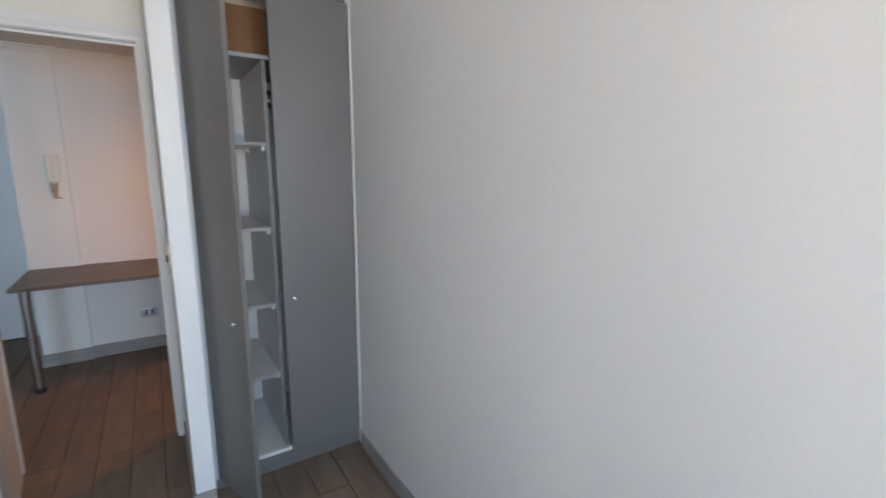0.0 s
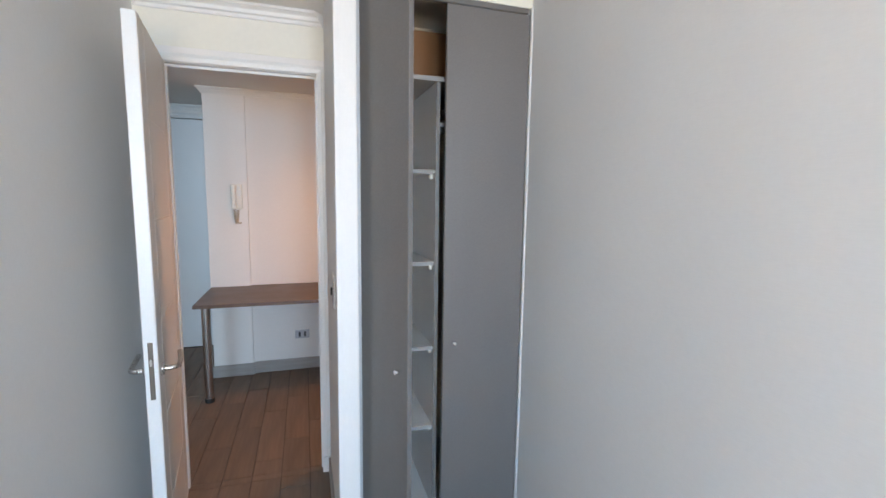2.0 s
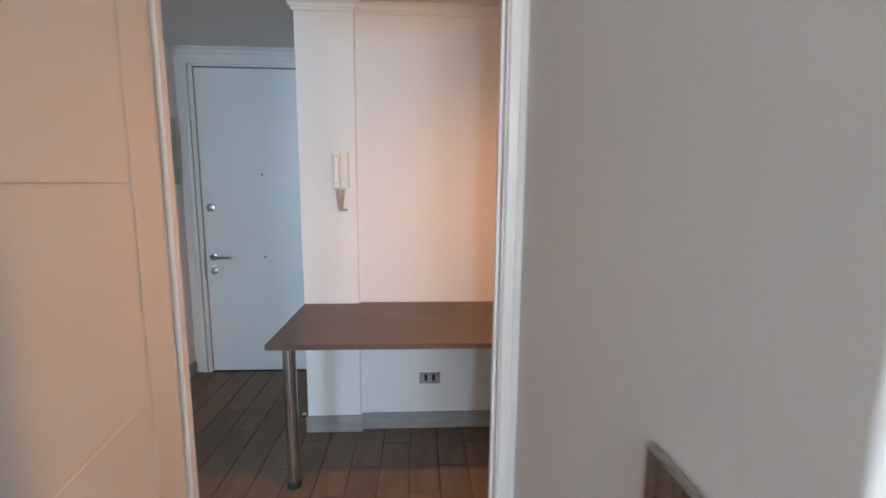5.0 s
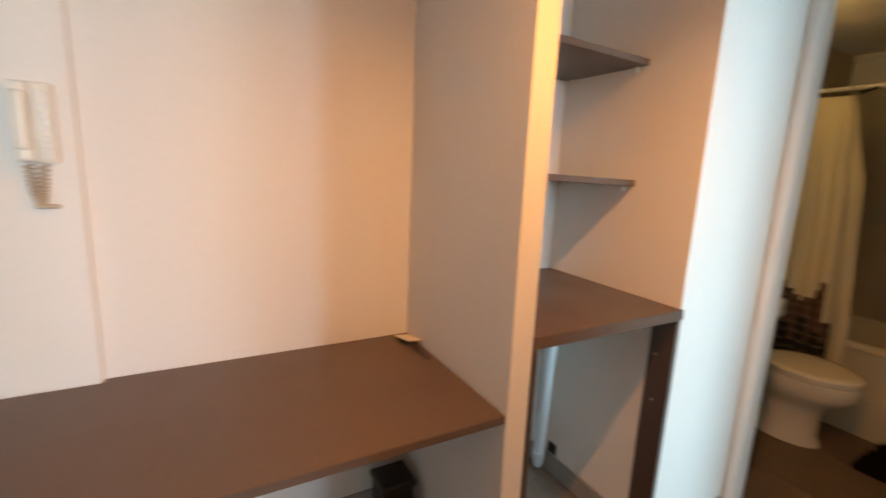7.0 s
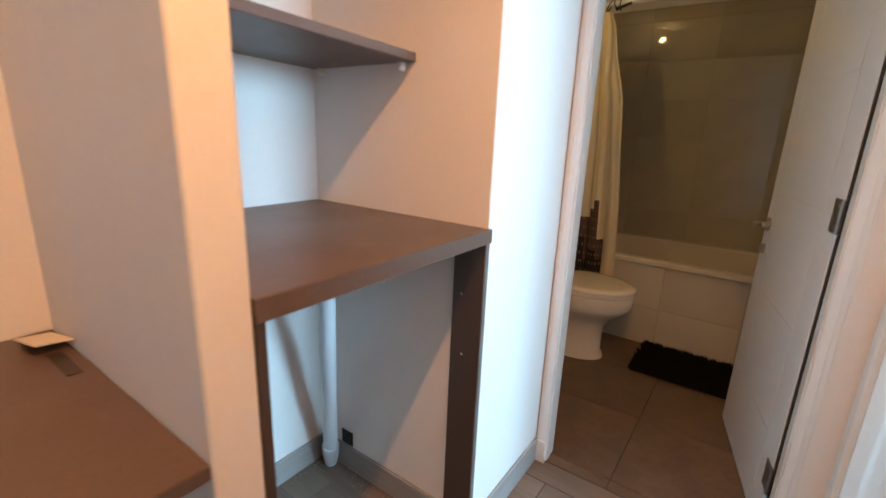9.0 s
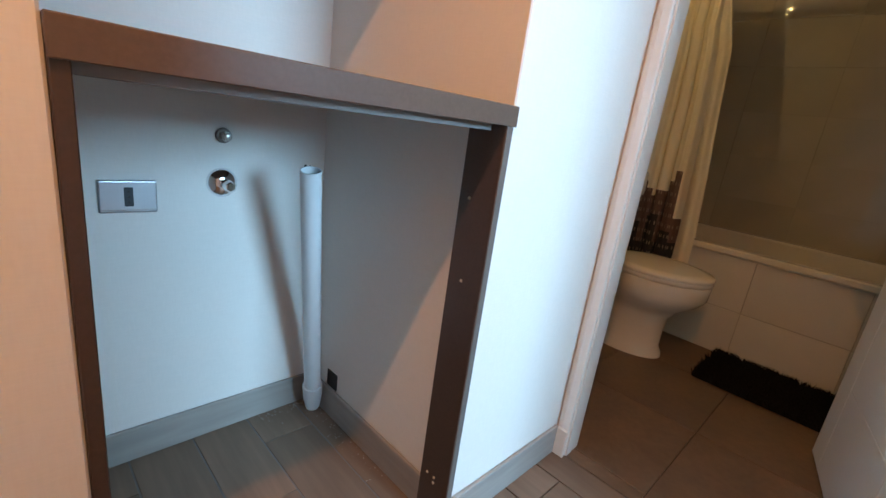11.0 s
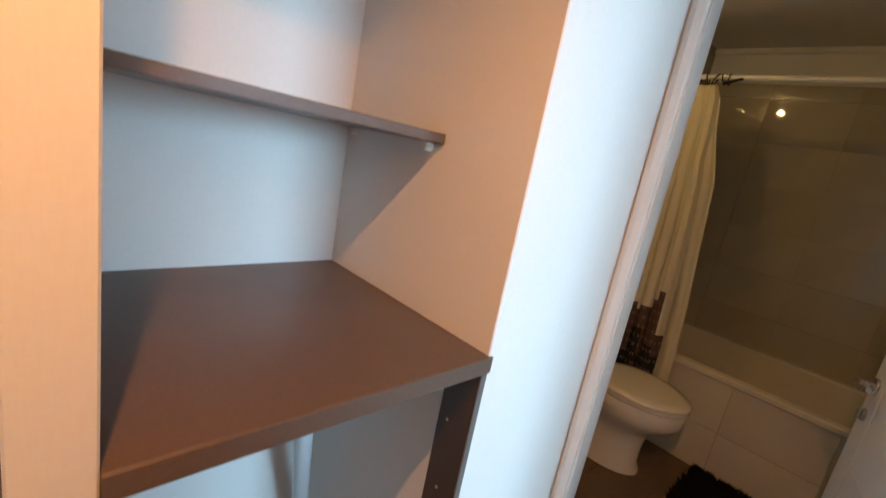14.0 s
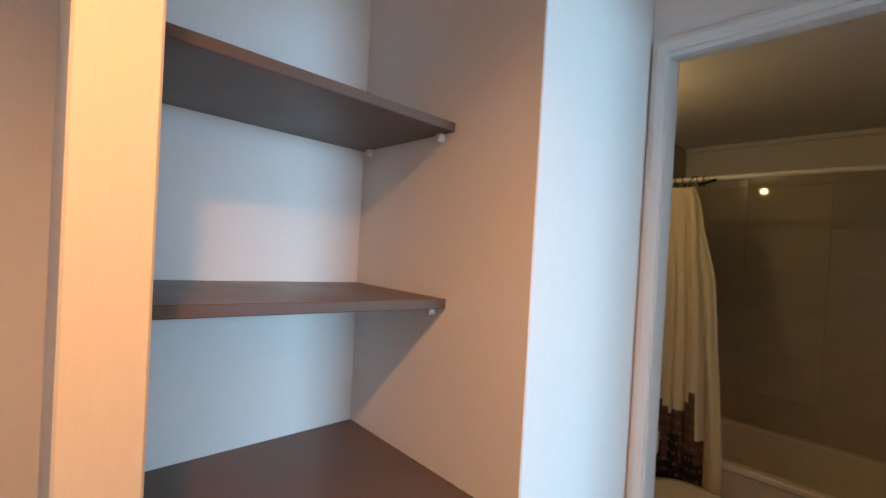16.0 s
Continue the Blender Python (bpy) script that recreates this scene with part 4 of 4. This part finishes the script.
smooth(part("hook", bm_tube(bend([(0.0, 1.125, 1.905), (-0.012, 1.075, 1.915), (-0.016, 1.045, 1.922)], 0.01), 0.0075, 8), "black", cu, "dark curtain hook"))

# bath mat: a thick black shaggy pile
bmat = thing("bath_mat", (3.697, 0.475, 0), "black shaggy bath mat on the tiled floor", "bath mat")
part("backing", bm_box(-0.190, 0.190, -0.34, 0.222, 0.0, 0.012, bevel=0.004), "mat", bmat)
rng = random.Random(4)
verts, faces = [], []
for _ in range(6200):
    x, y = rng.uniform(-0.194, 0.194), rng.uniform(-0.344, 0.227)
    a, h, r = rng.uniform(0, math.tau), rng.uniform(0.016, 0.032), 0.0035
    tx, ty = x + 0.016 * math.cos(a), y + 0.016 * math.sin(a)
    k = len(verts)
    verts += [(x + r, y, 0.008), (x - r, y + r, 0.008), (x - r, y - r, 0.008), (tx, ty, 0.010 + h)]
    faces += [(k, k + 1, k + 3), (k + 1, k + 2, k + 3), (k + 2, k, k + 3)]
me = bpy.data.meshes.new("shag")
me.from_pydata(verts, [], faces)
me.materials.append(M["mat"])
pile = new("shag", me)
pile.parent = bmat
pile["kind"] = "stuff"

bl = thing("bath_lamp", (3.165, 1.300, BATH_H), "small warm lamp under the bathroom ceiling", "lamp")
smooth(part("mount", bm_cyl(0.030, 0.028, (0, 0, -0.018), (0, 0, 0), 24, 0.003), "white", bl))
smooth(part("stem", bm_cyl(0.008, 0.008, (0, 0, -0.080), (0, 0, -0.018), 12), "white", bl))

# ---------- small pieces of the setting ----------
PIECES = {}


def piece(name, w, l, h, bevel, mat, parent, at):
    key = (round(w, 4), round(l, 4), round(h, 4), mat)
    if key not in PIECES:
        bm = bm_box(-w / 2, w / 2, -l / 2, l / 2, -h / 2, h / 2, bevel=bevel)
        me = bpy.data.meshes.new(name)
        bm.to_mesh(me)
        bm.free()
        me.materials.append(M[mat])
        PIECES[key] = me
    ob = new(name, PIECES[key])
    ob.parent = parent
    ob.location = at
    return ob


floor_ob = bpy.data.objects["floor"]
PW, PL, PO = 0.147, 0.60, 0.112
rest = bmesh.new()


def planks(x0, x1, y0, y1, single, start=0.0):
    """Planks that run along y, cut at the edges of one room's floor."""
    k0 = math.floor((x0 - PO) / PW)
    k = k0
    while k * PW + PO < x1:
        a, b = max(k * PW + PO, x0), min((k + 1) * PW + PO, x1)
        off = ((k * 7) % 3) * 0.2 + start
        y = math.floor((y0 - off) / PL) * PL + off
        while y < y1:
            c, d = max(y, y0), min(y + PL, y1)
            if b - a > 0.012 and d - c > 0.012:
                w, l = b - a - 0.0042, d - c - 0.0034
                if single:
                    piece("plank", w, l, 0.010, 0.0008, "plank", floor_ob, ((a + b) / 2, (c + d) / 2, -0.005))
                else:
                    bm_box((a + b) / 2 - w / 2, (a + b) / 2 + w / 2, (c + d) / 2 - l / 2, (c + d) / 2 + l / 2, -0.0095, 0.0, bm=rest)
            y += PL
        k += 1


planks(-0.91, 2.57, F1, 1.485, True, 0.13)
planks(-0.91, 0.13, 1.485, EY, True, 0.13)
planks(DX0, DX1, F0, F1, True)
planks(SX0, SX1, F0, F1, True)
planks(0.15, 1.757, -2.4, F0, True, 0.25)
planks(0.15, 1.757, -5.2, -2.4, False)
planks(-3.2, 0.07, -5.2, F1, False)
planks(-3.2, -0.99, F1, 0.5, False)
planks(1.84, 4.62, -2.7, F0, False)
r_ob = mesh_ob("plank_field", rest, "plank", floor_ob)
r_ob["kind"] = "stuff"

struct("floor_niche_joints", bm_box(1.4615, 2.0910, 0.95, 1.4640, -0.0079, -0.0022), "dusty_grout", "pale dusty joints between the niche planks")

# bathroom floor tiles
bath_bed = struct("floor_bath", bm_box(2.57, 4.62, F1, 1.48, -0.0075, -0.004), "bath_grout", "brown matt ceramic tile bathroom floor")
TS = 0.45
for i in range(-1, 4):
    for j in range(-1, 3):
        a, b = max(3.075 + (i - 1) * TS, 2.571), min(3.075 + i * TS, 3.90)
        c, d = max(0.55 + (j - 1) * TS, F1 + 0.001), min(0.55 + j * TS, 1.439)
        if b - a > 0.01 and d - c > 0.01:
            piece("tile", b - a - 0.004, d - c - 0.004, 0.006, 0.001, "bath_floor", bath_bed, ((a + b) / 2, (c + d) / 2, -0.003 + 0.0006))

# glazed wall tiles, in rows
TW, TH = 0.40, 0.25
east, north = bpy.data.objects["wall_bath_east"], bpy.data.objects["wall_bath_north"]
for r in range(0, 9):
    z0, z1 = max(-0.03 + r * TH, 0.002), min(-0.03 + (r + 1) * TH, 2.05)
    if z1 - z0 < 0.02:
        continue
    y = F1 + 0.001
    cut = 0.27
    while y < 1.434:
        y2 = min(y + cut, 1.435)
        if y2 - y > 0.02:
            ob = piece("tile", 0.006, y2 - y - 0.0013, z1 - z0 - 0.0013, 0.0005, "bath_tile", east, (4.6175, (y + y2) / 2, (z0 + z1) / 2))
            ob.rotation_euler[1] = radians(rng.uniform(-0.12, 0.12))
        y, cut = y2, TW
    x = 2.662
    while x < 4.61:
        x2 = min(x + TW, 4.613)
        if x2 - x > 0.02:
            piece("tile", x2 - x - 0.0022, 0.006, z1 - z0 - 0.0022, 0.0008, "bath_tile", north, ((x + x2) / 2, 1.4385, (z0 + z1) / 2))
        x = x2
struct("trim_bath_paint", bm_box(4.612, 4.6195, F1, 1.439, 2.052, BATH_H), "ceiling", "painted strip above the bath tiles")
struct("trim_bath_cornice", bm_box(4.585, 4.6115, F1, 1.439, BATH_H - 0.035, BATH_H - 0.0005, bevel=0.008), "frame_white", "plain white bathroom cornice")
